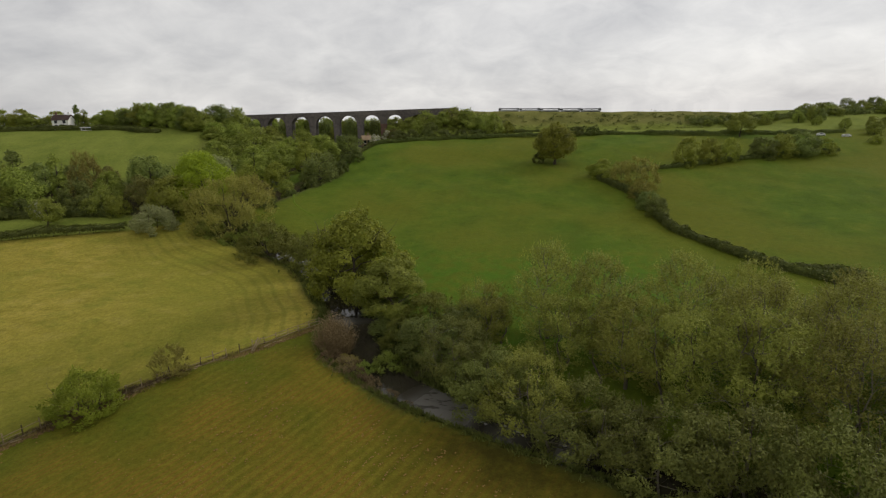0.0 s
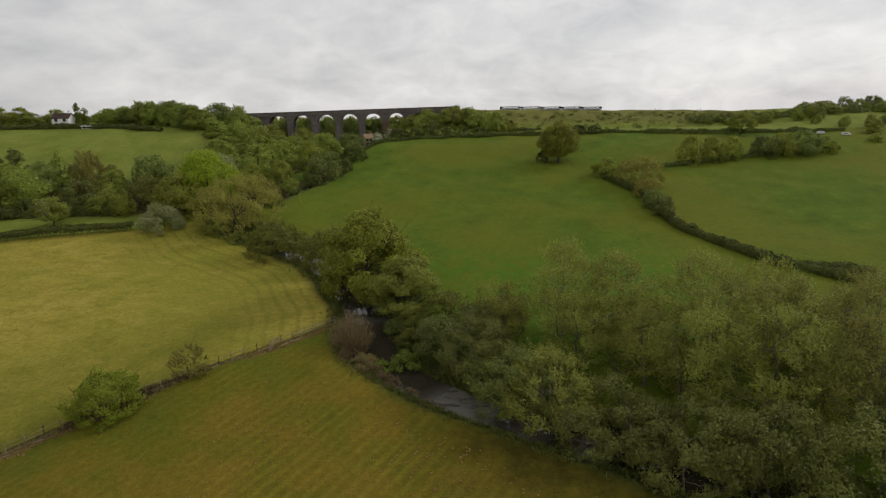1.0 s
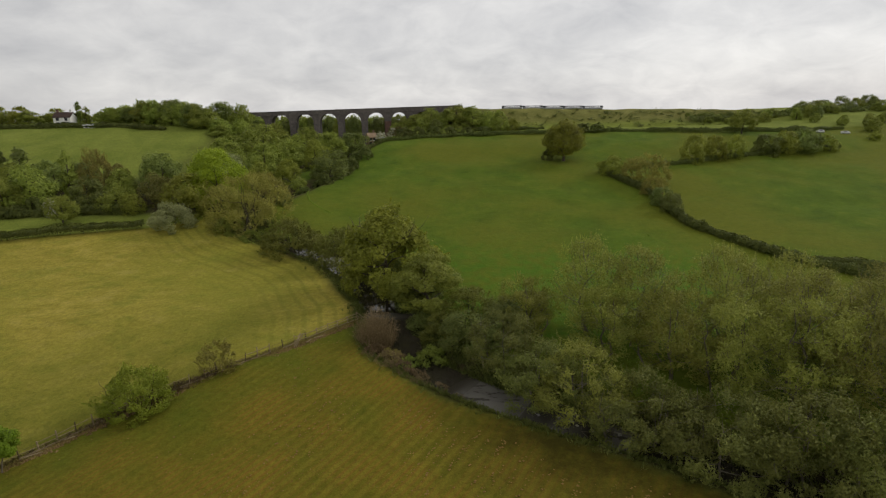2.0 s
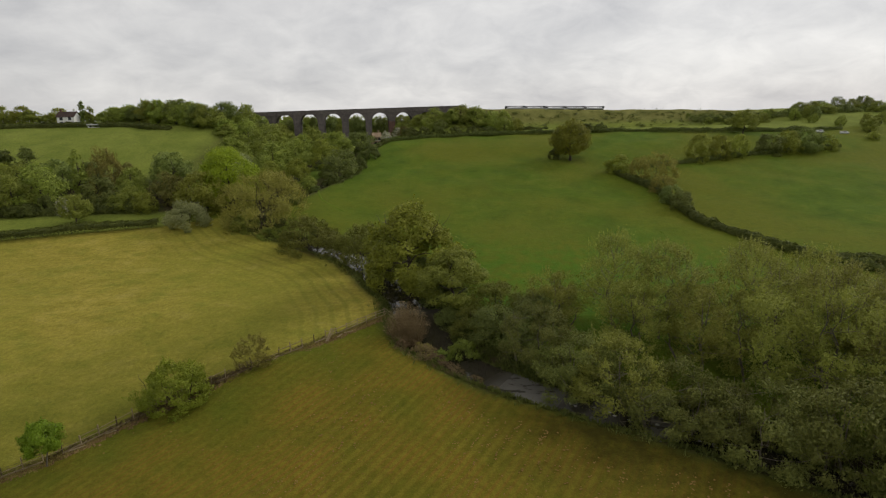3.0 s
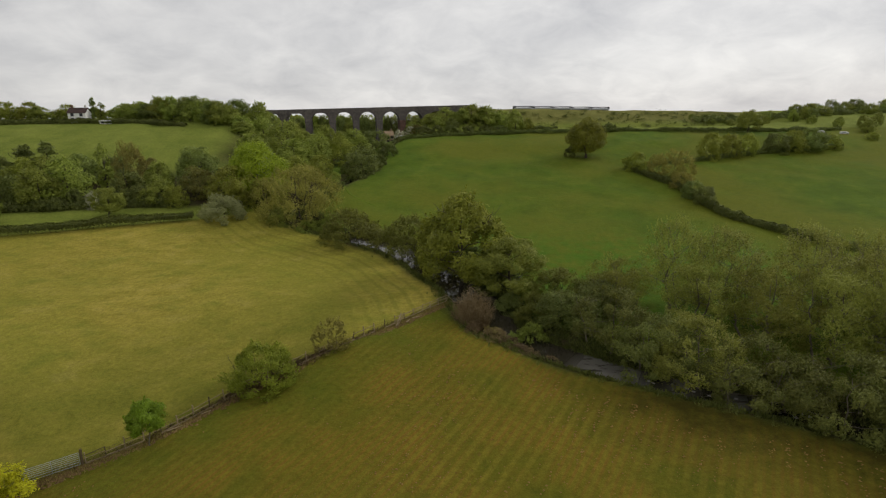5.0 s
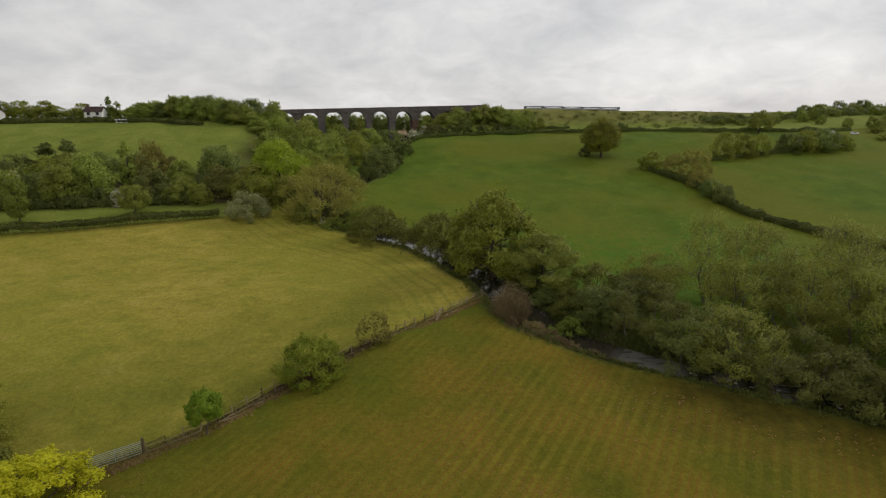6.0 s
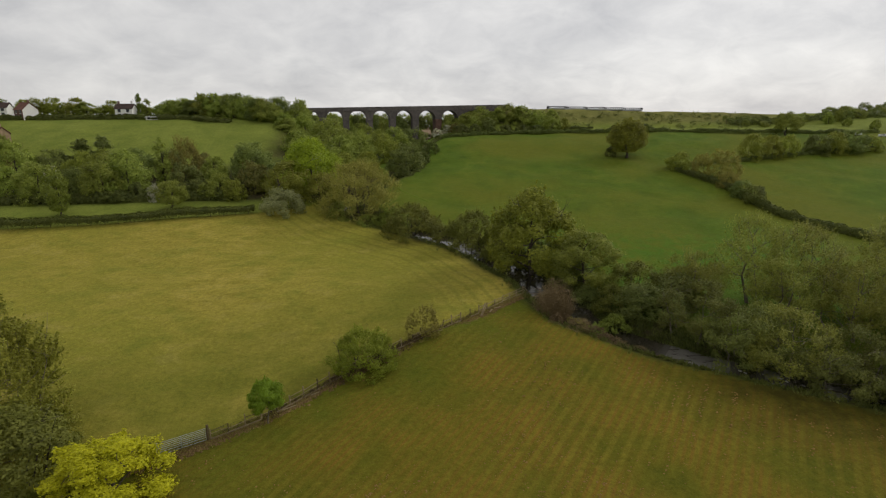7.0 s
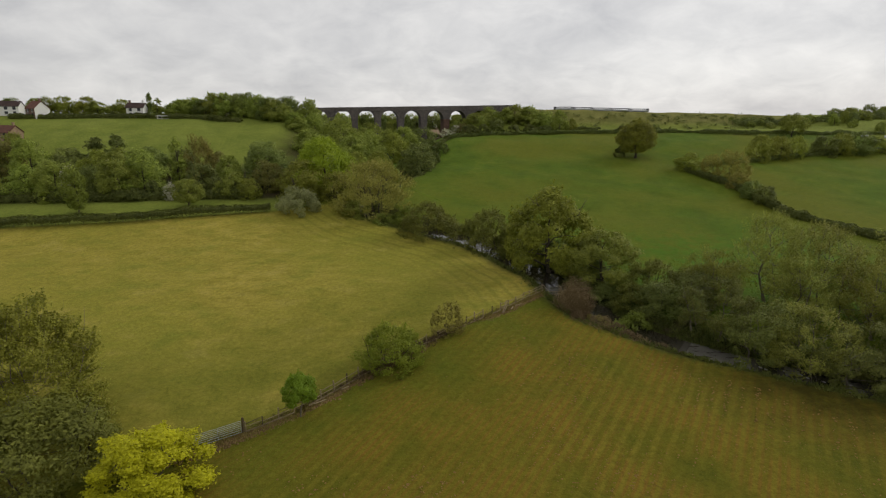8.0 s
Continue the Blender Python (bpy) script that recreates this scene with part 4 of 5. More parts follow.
# lone trees and hedgerow trees of the pasture
plant("lone_oak", 30.3, 165.0, 11.8, 12.0, "lone round oak standing in the pasture")
plant("shrub", 25.8, 166.5, 3.6, 3.4, "small bush beside the lone oak", "bush", "bush")
ROW = "hedgerow trees"
for x, y, tall, wide, kind in ((40.5, 150.5, 6.0, 8.0, "olive"), (44.5, 145.5, 6.5, 7, "bare"), (47.5, 141, 8.8, 10.5, "bare"), (45.5, 133, 5, 6, "bare"), (45.0, 126.5, 4.6, 5.4, "dark"), (45.2, 121.0, 4.8, 5.2, "dark"),
                               (68.2, 162, 8.6, 8.2, "olive"), (75.4, 164, 7.6, 7.4, "olive"), (81.6, 165, 7.4, 6.4, "olive"), (93, 168, 7, 8.5, "dark"), (99, 168.5, 7.5, 8.5, "olive"), (105.7, 169.5, 8, 9.5, "dark"), (113, 170.5, 5.5, 7, "olive"), (97.6, 191.5, 8.3, 9.4, "lone"),
                               (135, 180, 3.0, 4.5, "olive"), (143, 192, 5, 6, "broad"), (156, 184, 3.5, 6, "dark")):
    plant(kind, x, y, tall, wide, "hedgerow tree between two pastures", group=ROW, variant=rng.randrange(2))
TOP = "trees along the upper hedge"
for x, y, tall, wide, kind in ((-10, 213, 6.8, 9, "broad_b"), (-16, 212, 5.2, 8.5, "broad_b"), (-13, 208, 5.0, 7, "broad_b"), (-3, 211, 7.0, 8, "broad"), (0, 213, 8.6, 11, "broad_b"), (6, 212, 8.4, 11, "broad"), (12, 211, 7, 9, "broad_b"), (-8, 206, 5, 6, "dark"), (15.4, 202, 8.3, 6.5, "broad"), (20, 204, 5, 5, "olive"),
                               (-19, 196, 4, 7, "shrub"), (-14, 196.5, 4, 6, "shrub"), (-9, 197, 4, 6, "shrub"), (-3, 197.5, 3.6, 6, "shrub"), (44, 199.5, 3.6, 7, "shrub"), (50, 200, 3.4, 7, "shrub"), (38, 199.5, 3, 6, "shrub"), (3, 199, 3.2, 6, "shrub"), (9, 199.5, 3.2, 6, "shrub")):
    plant(kind, x, y, tall, wide, "leafy tree by the upper hedge" if kind != "shrub" else "low round bush of the upper hedge", "tree" if kind != "shrub" else "bush", "tree" if kind != "shrub" else "bush", TOP, rng.randrange(2))

# hilltop trees beside the houses and along the skyline
SKYLINE = "trees on the hilltop"
for i in range(13):
    x = -178 + i * 5.6 + rng.uniform(-1.5, 1.5)
    if -138 < x < -127:
        continue
    plant(rng.choice(("broad", "dark", "broad_b", "olive")), x, 198 + rng.uniform(-2, 6), rng.uniform(4.8, 6.8), rng.uniform(6.5, 8.5), "garden tree on the hilltop", group=SKYLINE, variant=rng.randrange(2))
plant("conifer", -129.5, 193, 7.5, 4, "dark pointed conifer beside the white house", group=SKYLINE)
plant("poplar", -126.5, 192, 6.2, 3, "dark narrow conifer beside the white house", group=SKYLINE, variant=1)
for i in range(17):
    f = i / 16
    x = -121 + 47 * f + rng.uniform(-2, 2)
    y = 191 - 15 * f * f + rng.uniform(-1, 3) + 3
    plant(rng.choice(("broad", "broad_b", "broad", "dark", "olive")), x, y, 5.6 + 2.1 * math.sin(f * 3.1) + rng.uniform(-0.8, 0.8), rng.uniform(8, 10), "leafy tree of the hilltop wood", group=SKYLINE, variant=rng.randrange(2))
for i in range(10):
    x = -118 + i * 5 + rng.uniform(-2, 2)
    plant(rng.choice(("broad", "broad_b", "dark")), x, 205 + rng.uniform(-3, 4), rng.uniform(5.6, 7.6), rng.uniform(8, 10), "leafy tree of the hilltop wood", group=SKYLINE, variant=rng.randrange(2))
plant("hawthorn", -79, 206, 8, 9, "pale feathery tree beside the viaduct", group=SKYLINE)
for i in range(14):
    x = 98 + i * 3.4 + rng.uniform(-1.5, 1.5)
    plant(rng.choice(("broad", "dark", "dark", "broad_b")), x, 222 + rng.uniform(-4, 8), 2.4 + 0.22 * i + rng.uniform(-0.4, 0.5), rng.uniform(4.0, 5.6), "dark tree at the end of the far wood", group="far wood", variant=rng.randrange(2))
for x, y, tall in ((141, 204, 4.0), (149, 201, 5.0), (158, 206, 5.0), (166, 203, 5.6), (175, 208, 5.5), (136, 212, 3.6)):
    plant(rng.choice(("broad", "dark")), x, y, tall, tall * 1.1, "dark tree below the far wood", group="far wood", variant=rng.randrange(2))
for i in range(34):
    x = 142 + i * 3.8 + rng.uniform(-2, 2)
    plant(rng.choice(("broad", "dark", "dark", "broad_b")), x, 238 + 0.2 * (x - 146) + rng.uniform(-14, 6), rng.uniform(4.0, 6.4), rng.uniform(6.0, 8.0), "dark tree of the far wood on the skyline", group="far wood", variant=rng.randrange(2))

# ---- hedges ----


def hedge(label, line, tall, wide, sprays, size, leaf="hedge", name="hedge", square=1.0):
    """A clipped or overgrown hedge along a line of points."""
    r = np.random.default_rng(len(line) * 13 + sprays)
    sprays, size = int(sprays * 1.8), size * 0.85
    line = np.array(line, float)
    far = np.concatenate(([0], np.cumsum(np.hypot(*np.diff(line, axis=0).T))))
    s = r.uniform(0, far[-1], sprays)
    x, y = np.interp(s, far, line[:, 0]), np.interp(s, far, line[:, 1])
    i = np.clip(np.searchsorted(far, s) - 1, 0, len(line) - 2)
    go = (line[i + 1] - line[i]) / np.diff(far)[i][:, None]
    swell = np.array([0.82 + 0.5 * noise.noise((v * 0.16, tall, 3.0)) + 0.3 * noise.noise((v * 0.6, tall, 9.0)) for v in s])
    turn = r.uniform(0, np.pi, sprays)
    deep = r.uniform(0.55, 1, sprays)
    swell = 0.82 + (swell - 0.82) / square
    off = np.sign(np.cos(turn)) * np.abs(np.cos(turn)) ** (1 / square) * wide / 2 * swell * deep
    up_ = np.sin(turn) ** (0.5 / square) * tall * swell * deep
    px_, py_ = x - go[:, 1] * off, y + go[:, 0] * off
    at = np.stack((px_, py_, height(px_, py_) + up_), 1)
    out = np.stack((-go[:, 1] * np.cos(turn), go[:, 0] * np.cos(turn), np.sin(turn)), 1)
    lv, lq = leaves(r, at, out, size)
    root = thing(name, Matrix(), label, "hedge")
    under(new("leafage", mesh_of("leafage", lv, lq, LEAF[leaf])), root)
    stems = []
    for v in np.arange(0.5, far[-1], 2.5):
        bx, by = np.interp(v, far, line[:, 0]), np.interp(v, far, line[:, 1])
        bz = at_ground(bx, by)
        stems.append(tube(bend(r, (bx, by, bz - 0.2), (bx + r.normal(0, 0.2), by + r.normal(0, 0.2), bz + tall * 0.7), 4), np.linspace(0.06, 0.02, 4), 4))
    tagged(under(new("stems", mesh_of("stems", *joined(stems), BARK)), root), kind="stuff")
    return root


hedge("clipped dark-green field hedge beyond the hay meadow", [(x, y) for x, y in LEFT_HEDGE], 2.4, 2.4, 30000, 0.17, "hedge", square=2.6)
hedge("overgrown dark hedge running down the pasture", [(x, y) for y, x in RIGHT_HEDGE[2:]], 2.0, 2.6, 12000, 0.26)
hedge("low hedge continuing down to the riverside trees", [(70, 76), (66, 79), (54, 92)], 1.8, 2.4, 3500, 0.26)
hedge("long dark hedge across the upper pasture", [(-27, 189), (-16, 193), (0, 196), (20, 198), (40, 198.5), (60, 199.5), (75, 197), (92, 196), (110, 194), (135, 195)], 1.7, 1.8, 14000, 0.30)
hedge("hedge between pasture and upper field", [(39, 153), (52, 157), (60, 158.5), (70, 161.5), (86, 166), (100, 169), (118, 172)], 1.7, 2.2, 7000, 0.30)
hedge("hedge along the stream below the viaduct", [(-33, 176), (-30, 183), (-27, 189)], 1.8, 2.2, 2500, 0.30)
hedge("upper field hedge under the railway", [(6, 205), (20, 206), (32, 206.5)], 1.5, 1.8, 2500, 0.30)
hedge("thick hedge at the top of the hill field", [(-172, 186), (-150, 187.5), (-125, 187.5), (-110, 185.5), (-95, 181)], 1.8, 2.4, 9000, 0.32)
hedge("dense garden shrubs behind the hilltop houses", [(-192, 204), (-160, 203), (-122, 202)], 3.6, 5.0, 8000, 0.32, "green")
hedge("scrubby undergrowth at the wood's edge", [(-150, 118.5), (-120, 119.5), (-100, 120.5), (-76, 122.5)], 2.6, 4.5, 9000, 0.34)
hedge("dense dark undergrowth of the far wood", [(92, 222), (110, 224), (135, 228), (165, 233), (200, 240), (240, 248), (275, 256)], 2.7, 6.0, 9000, 0.36)
hedge("leafy far hillside woodland seen through the viaduct's arches", [(-66, 244), (-55, 245), (-44, 245), (-36, 246)], 12.0, 8.0, 9000, 0.36, "green", "woodland_belt", square=2.0)

# ---- viaduct, train, houses ----
PITCH, FIRST, BAYS, SPAN = 8.95, -89.0, 9, 6.6


def build_viaduct():
    lean = math.atan2(0.12, 1)
    root = thing("viaduct", pose(FIRST, crest(FIRST), 0, 0, 0, math.degrees(lean)), "dark brick railway viaduct of tall round arches", "viaduct")
    deep, r = 8.0, SPAN / 2
    spring = 24.0
    for b in range(BAYS + 1):
        bm = bmesh.new()
        wide = PITCH - SPAN
        box(bm, (wide, deep, spring - 8), Matrix.Translation((b * PITCH, 0, (spring + 8) / 2)), 0.05)
        box(bm, (wide + 0.35, deep + 0.3, 0.45), Matrix.Translation((b * PITCH, 0, spring - 0.2)), 0.05)
        part("pier", bm, RED_BRICK if b == BAYS - 2 else BRICK, root, "pier patched in red brick" if b == BAYS - 2 else "")
    for b in range(BAYS):
        x0 = b * PITCH
        top = 28.0 + 0.016 * x0 - 1.25
        bm = bmesh.new()
        n = 18
        line = [(x0, spring)] + [(x0 + PITCH / 2 - r * math.cos(math.pi * k / n), spring + r * math.sin(math.pi * k / n)) for k in range(n + 1)] + [(x0 + PITCH, spring)]
        face = []
        for y in (-deep / 2, deep / 2):
            low = [bm.verts.new((x, y, z)) for x, z in line]
            high = [bm.verts.new((x, y, top + 0.016 * (x - x0))) for x, z in line]
            face.append((low, high))
        (la, ha), (lb, hb) = face
        for k in range(len(line) - 1):
            bm.faces.new((la[k], la[k + 1], ha[k + 1], ha[k]))
            bm.faces.new((lb[k + 1], lb[k], hb[k], hb[k + 1]))
            bm.faces.new((la[k + 1], la[k], lb[k], lb[k + 1]))
            bm.faces.new((ha[k], ha[k + 1], hb[k + 1], hb[k]))
        arch = part("arch", bm, BRICK, root)
        for y in (-deep / 2 - 0.06, deep / 2 + 0.06):
            ring = bmesh.new()
            for k in range(n):
                a = math.pi * (k + 0.5) / n
                box(ring, (0.55, 0.2, 2 * (r + 0.28) * math.sin(math.pi / n / 2) - 0.03), Matrix.Translation((x0 + PITCH / 2 - (r + 0.28) * math.cos(a), y, spring + (r + 0.28) * math.sin(a))) @ Matrix.Rotation(a, 4, "Y"))
            part("arch_ring", ring, BRICK, arch)
    bm = bmesh.new()
    box(bm, (4.5, deep + 0.4, 19.5), Matrix.Translation((BAYS * PITCH + 2.4, 0, 18.3)), 0.08)
    part("abutment", bm, BRICK, root)
    length = BAYS * PITCH + 15
    for y in (-deep / 2 + 0.2, deep / 2 - 0.2):
        bm = bmesh.new()
        tilt = Matrix.Rotation(-0.016, 4, "Y")
        box(bm, (length, 0.5, 1.3), Matrix.Translation((length / 2 - 4, y, 27.3 + 0.016 * (length / 2 - 4))) @ tilt, 0.04)
        box(bm, (length, 0.7, 0.18), Matrix.Translation((length / 2 - 4, y, 28.0 + 0.016 * (length / 2 - 4))) @ tilt, 0.03)
        box(bm, (length, 0.8, 0.22), Matrix.Translation((length / 2 - 4, y, 26.65 + 0.016 * (length / 2 - 4))) @ tilt, 0.03)
        part("parapet", bm, BRICK, root)


def build_train(x, cars):
    """Small distant carriages: lower side, roof and window posts are separate, so that the sky shows through the window band."""
    lean = math.degrees(math.atan2(0.12, 1))
    long, pitch = 8.0, 8.4
    for c in range(cars):
        cx = x + c * pitch
        root = thing("railway_carriage", pose(cx, crest(cx) + 1.5, 27.80 - 0.02 * max(0.0, cx - 10), 0, 0, lean), "silver-grey railway carriage with a glazed window band on the embankment", "train", "train carriages")
        bm = bmesh.new()
        box(bm, (long, 1.6, 0.56), Matrix.Translation((0, 0, 0.56)), 0.08)
        body = part("body", bm, TRAIN_GREY, root)
        bm = bmesh.new()
        box(bm, (long, 1.55, 0.24), Matrix.Translation((0, 0, 1.36)), 0.09)
        part("roof", bm, TRAIN_DARK, root)
        bm = bmesh.new()
        box(bm, (long - 0.6, 1.2, 0.26), Matrix.Translation((0, 0, 0.18)), 0.04)
        part("underframe", bm, TRAIN_DARK, root)
        for k in range(9):
            for side in (-0.74, 0.74):
                bm = bmesh.new()
                wide = 0.5 if k in (0, 8) else 0.16
                box(bm, (wide, 0.08, 0.46), Matrix.Translation(((k - 4) * (long - wide) / 8, side, 1.05)), 0.01)
                part("window_post", bm, TRAIN_DARK, body)
        ends = ((-1,) if c == 0 else ()) + ((1,) if c == cars - 1 else ())
        for e in ends:
            bm = bmesh.new()
            box(bm, (0.5, 1.5, 1.2), Matrix.Translation((e * (long / 2 - 0.1), 0, 0.88)), 0.16)
            part("cab", bm, TRAIN_DARK, root)


def house(name, x, y, turn, long, deep, eaves, ridge, wall, roof, label, chimneys=1, floors=2, gable=None):
    z = at_ground(x, y)
    root = thing(name, pose(x, y, z, 0, 0, turn), label, "house")
    bm = bmesh.new()
    box(bm, (long, deep, eaves + 1), Matrix.Translation((0, 0, (eaves - 1) / 2)))
    for s in (-1, 1):
        a = [bm.verts.new((s * long / 2, y_, z_)) for y_, z_ in ((-deep / 2, eaves), (deep / 2, eaves), (0, ridge - 0.1))]
        bm.faces.new(a)
    part("wall", bm, wall, root)
    if gable:
        for s in (-1, 1):
            bm = bmesh.new()
            outline = ((-deep / 2, -1), (deep / 2, -1), (deep / 2, eaves), (0, ridge - 0.12), (-deep / 2, eaves))
            for off in (0.01, 0.07):
                bm.faces.new([bm.verts.new((s * (long / 2 + off), y_, z_)) for y_, z_ in outline])
            part("gable", bm, gable, root, "white rendered gable end")
    bm = bmesh.new()
    slope = math.atan2(ridge - eaves, deep / 2)
    run = math.hypot(ridge - eaves, deep / 2) + 0.35
    for s in (-1, 1):
        box(bm, (long + 0.5, run, 0.16), Matrix.Translation((0, s * (deep / 4 + 0.1), (eaves + ridge) / 2)) @ Matrix.Rotation(-s * slope, 4, "X"), 0.02)
    cover_ = part("roof", bm, roof, root)
    for c in range(chimneys):
        bm = bmesh.new()
        cx = (long / 2 - 0.6) * (1 if c == 0 else -1)
        box(bm, (0.55, 0.5, 1.3), Matrix.Translation((cx, 0, ridge + 0.25)), 0.03)
        box(bm, (0.68, 0.63, 0.12), Matrix.Translation((cx, 0, ridge + 0.9)), 0.02)
        part("chimney", bm, wall if c == 0 else RED_BRICK, cover_)
    count = max(2, int(long / 2.2))
    for f in range(floors):
        for k in range(count):
            wx = -long / 2 + (k + 0.5) * long / count
            bm = bmesh.new()
            box(bm, (0.95, 0.12, 0.95), Matrix.Translation((wx, -deep / 2 - 0.02, eaves * (f + 0.55) / floors)), 0.02)
            w = part("window", bm, PANE, root)
            bm = bmesh.new()
            box(bm, (1.15, 0.2, 0.1), Matrix.Translation((wx, -deep / 2 - 0.06, eaves * (f + 0.55) / floors - 0.55)), 0.01)
            part("sill", bm, RENDER_WHITE, w)
    return root


build_viaduct()
build_train(23.0, 5)
house("house", -132.4, 190.0, 4, 5.4, 4.2, 2.9, 4.4, RENDER_WHITE, ROOF_DARK, "white rendered house with a dark brown roof on the hilltop", 2)
house("house", -164.5, 189.0, -32, 5.6, 4.6, 2.8, 5.0, RED_BRICK, ROOF_RED, "brick house with white gable ends and a red tiled roof", 1, 2, RENDER_WHITE)
house("house", -176.5, 193.0, 10, 7.5, 4.5, 3.0, 4.6, RENDER_WHITE, ROOF_DARK, "pale terraced house among trees on the hilltop", 1)
house("house", -185.5, 195.0, 8, 8.0, 4.5, 3.0, 4.4, RENDER_WHITE, ROOF_DARK, "white house with a grey roof on the hilltop", 1)
house("stone_house", -156.5, 162.0, -15, 6.5, 4.5, 3.2, 5.0, STONE, ROOF_RED, "tan stone house below the hilltop", 1)
house("house", -31.5, 203.5, 24, 3.0, 2.6, 3.0, 4.4, STONE, STONE, "tan house with an orange-brown roof below the viaduct", 1)
house("outbuilding", -122.5, 187.2, 0, 4.2, 1.4, 0.7, 0.95, RENDER_WHITE, RENDER_WHITE, "low white shed at the hill field's edge", 0, 1)

# ---- fence and gate ----


def along(line, step):
    line = np.array(line, float)
    far = np.concatenate(([0], np.cumsum(np.hypot(*np.diff(line, axis=0).T))))
    s = np.arange(0, far[-1] + 0.01, step)
    return np.stack((np.interp(s, far, line[:, 0]), np.interp(s, far, line[:, 1])), 1)


def bar(a, b, w, d, bevel=0.01):
    """A squared timber from a to b."""
    a, b = Vector(a), Vector(b)
    go = b - a
    m = Matrix.Translation((a + b) / 2) @ go.to_track_quat("X", "Z").to_matrix().to_4x4()
    return box(bmesh.new(), (go.length, d, w), m, bevel)


def build_fence():
    """Old post-and-wire fence with a pale kick board low down, and three pale rails on the stretch to the river."""
    r = random.Random(3)
    root = thing("fence", Matrix(), "weathered wooden fence between lawn and hay meadow", "fence")
    pts = along(FENCE[2:], 1.62)
    tops = []
    for x, y in pts:
        z = at_ground(x, y)
        old = x < -26.5
        tall = (1.22 if old else 1.12) + r.uniform(-0.16, 0.14)
        thick = r.uniform(0.09, 0.12)
        part("post", bar((x, y, z - 0.4), (x + r.gauss(0, 0.07), y + r.gauss(0, 0.07), z + tall), thick, thick, 0.012), OLD_WOOD if r.random() < (0.4 if old else 0.25) else WOOD, root)
        tops.append((x, y, z))
    for a, b in zip(tops, tops[1:]):
        old = a[0] < -26.5
        for lift_ in ((0.62, 1.02) if old else (0.30, 0.66, 1.02)):
            if r.random() < (0.30 if old else 0.08):
                continue
            part("rail", bar((a[0] + 0.05, a[1] - 0.09, a[2] + lift_ + r.gauss(0, 0.05)), (b[0] + 0.05, b[1] - 0.09, b[2] + lift_ + r.gauss(0, 0.05)), 0.055 if old else 0.085, 0.04, 0.006), OLD_WOOD if old and r.random() < 0.25 else WOOD, root)
        if old:
            for lift_ in (0.40, 0.84):
                part("wire", bar((a[0], a[1], a[2] + lift_), (b[0], b[1], b[2] + lift_), 0.02, 0.02, 0.004), OLD_WOOD, root)
            if r.random() < 0.85:
                part("kick_board", bar((a[0] + 0.06, a[1] - 0.16, a[2] + 0.14), (b[0] + 0.06, b[1] - 0.16, b[2] + 0.14 + r.gauss(0, 0.04)), 0.16, 0.05, 0.008), WOOD, root)
    # the rails run on past the last post over the bank
    x, y, z = tops[-1]
    for lift_ in (0.62, 1.0):
        part("rail", bar((x, y - 0.05, z + lift_), (x + 2.4, y + 0.5, z + lift_ - 0.15), 0.085, 0.045, 0.006), WOOD, root)
    # a broken brace leaning against the fence
    x, y = -25.6, 65.0
    z = at_ground(x, y)
    part("brace", bar((x - 0.3, y - 0.9, z), (x + 0.4, y, z + 1.5), 0.16, 0.10), WOOD, root)
    part("brace", bar((x - 0.1, y - 0.8, z), (x + 0.7, y + 0.1, z + 1.4), 0.14, 0.08), WOOD, root)


def build_gate():
    a, b = Vector((-58.5, 40.9, 0)), Vector((-54.4, 43.0, 0))
    a.z, b.z = at_ground(a.x, a.y), at_ground(b.x, b.y)
    root = thing("field_gate", Matrix(), "galvanised steel seven-bar field gate, closed", "gate")
    for p, big in ((a, 0.2), (b, 0.2)):
        part("gate_post", bar(p + Vector((0, 0, -0.5)), p + Vector((0.02, 0.02, 1.7)), big, big, 0.02), OLD_WOOD, root, "stout dark wooden gate post")
    go = (b - a).normalized()
    s, e = a + go * 0.16, b - go * 0.16
    for k in range(7):
        up_ = Vector((0, 0, 0.18 + 1.20 * (k / 6) ** 0.85))
        part("gate_bar", bar(s + up_, e + up_, 0.045, 0.045, 0.008), STEEL, root)
    for f in (0.0, 0.5, 1.0):
        p = s.lerp(e, f)
        part("gate_upright", bar(p + Vector((0, 0, 0.16)), p + Vector((0, 0, 1.40)), 0.05, 0.05, 0.008), STEEL, root)


build_fence()
build_gate()


# ---- vehicles ----


def van(x, y, turn, label):
    """A small white camper van."""
    root = thing("van", pose(x, y, at_ground(x, y), 0, 0, turn) @ Matrix.Scale(0.52, 4), label, "van", "parked vans")
    bm = bmesh.new()
    box(bm, (4.2, 1.8, 1.5), Matrix.Translation((-0.3, 0, 1.15)), 0.18)
    box(bm, (1.4, 1.75, 0.75), Matrix.Translation((2.1, 0, 0.8)), 0.16)
    part("body", bm, CAR_WHITE, root)
    for px_, py_ in ((-1.5, 0.8), (-1.5, -0.8), (1.7, 0.8), (1.7, -0.8)):
        bm = bmesh.new()
        bmesh.ops.create_cone(bm, cap_ends=True, segments=14, radius1=0.33, radius2=0.33, depth=0.22, matrix=pose(px_, py_, 0.33, 90))
        part("wheel", bm, TRAIN_DARK, root)
    for s_ in (-1, 1):
        bm = bmesh.new()
        box(bm, (2.4, 0.04, 0.5), Matrix.Translation((-0.2, s_ * 0.9, 1.45)), 0.01)
        part("window", bm, PANE, root)


van(124.0, 190.5, 8, "white camper van parked by the hedge")
van(130.5, 187.5, -12, "white camper van parked by the hedge")
van(-27.5, 203.0, 20, "white camper van parked below the viaduct")


# ---- broken boards under the fence ----


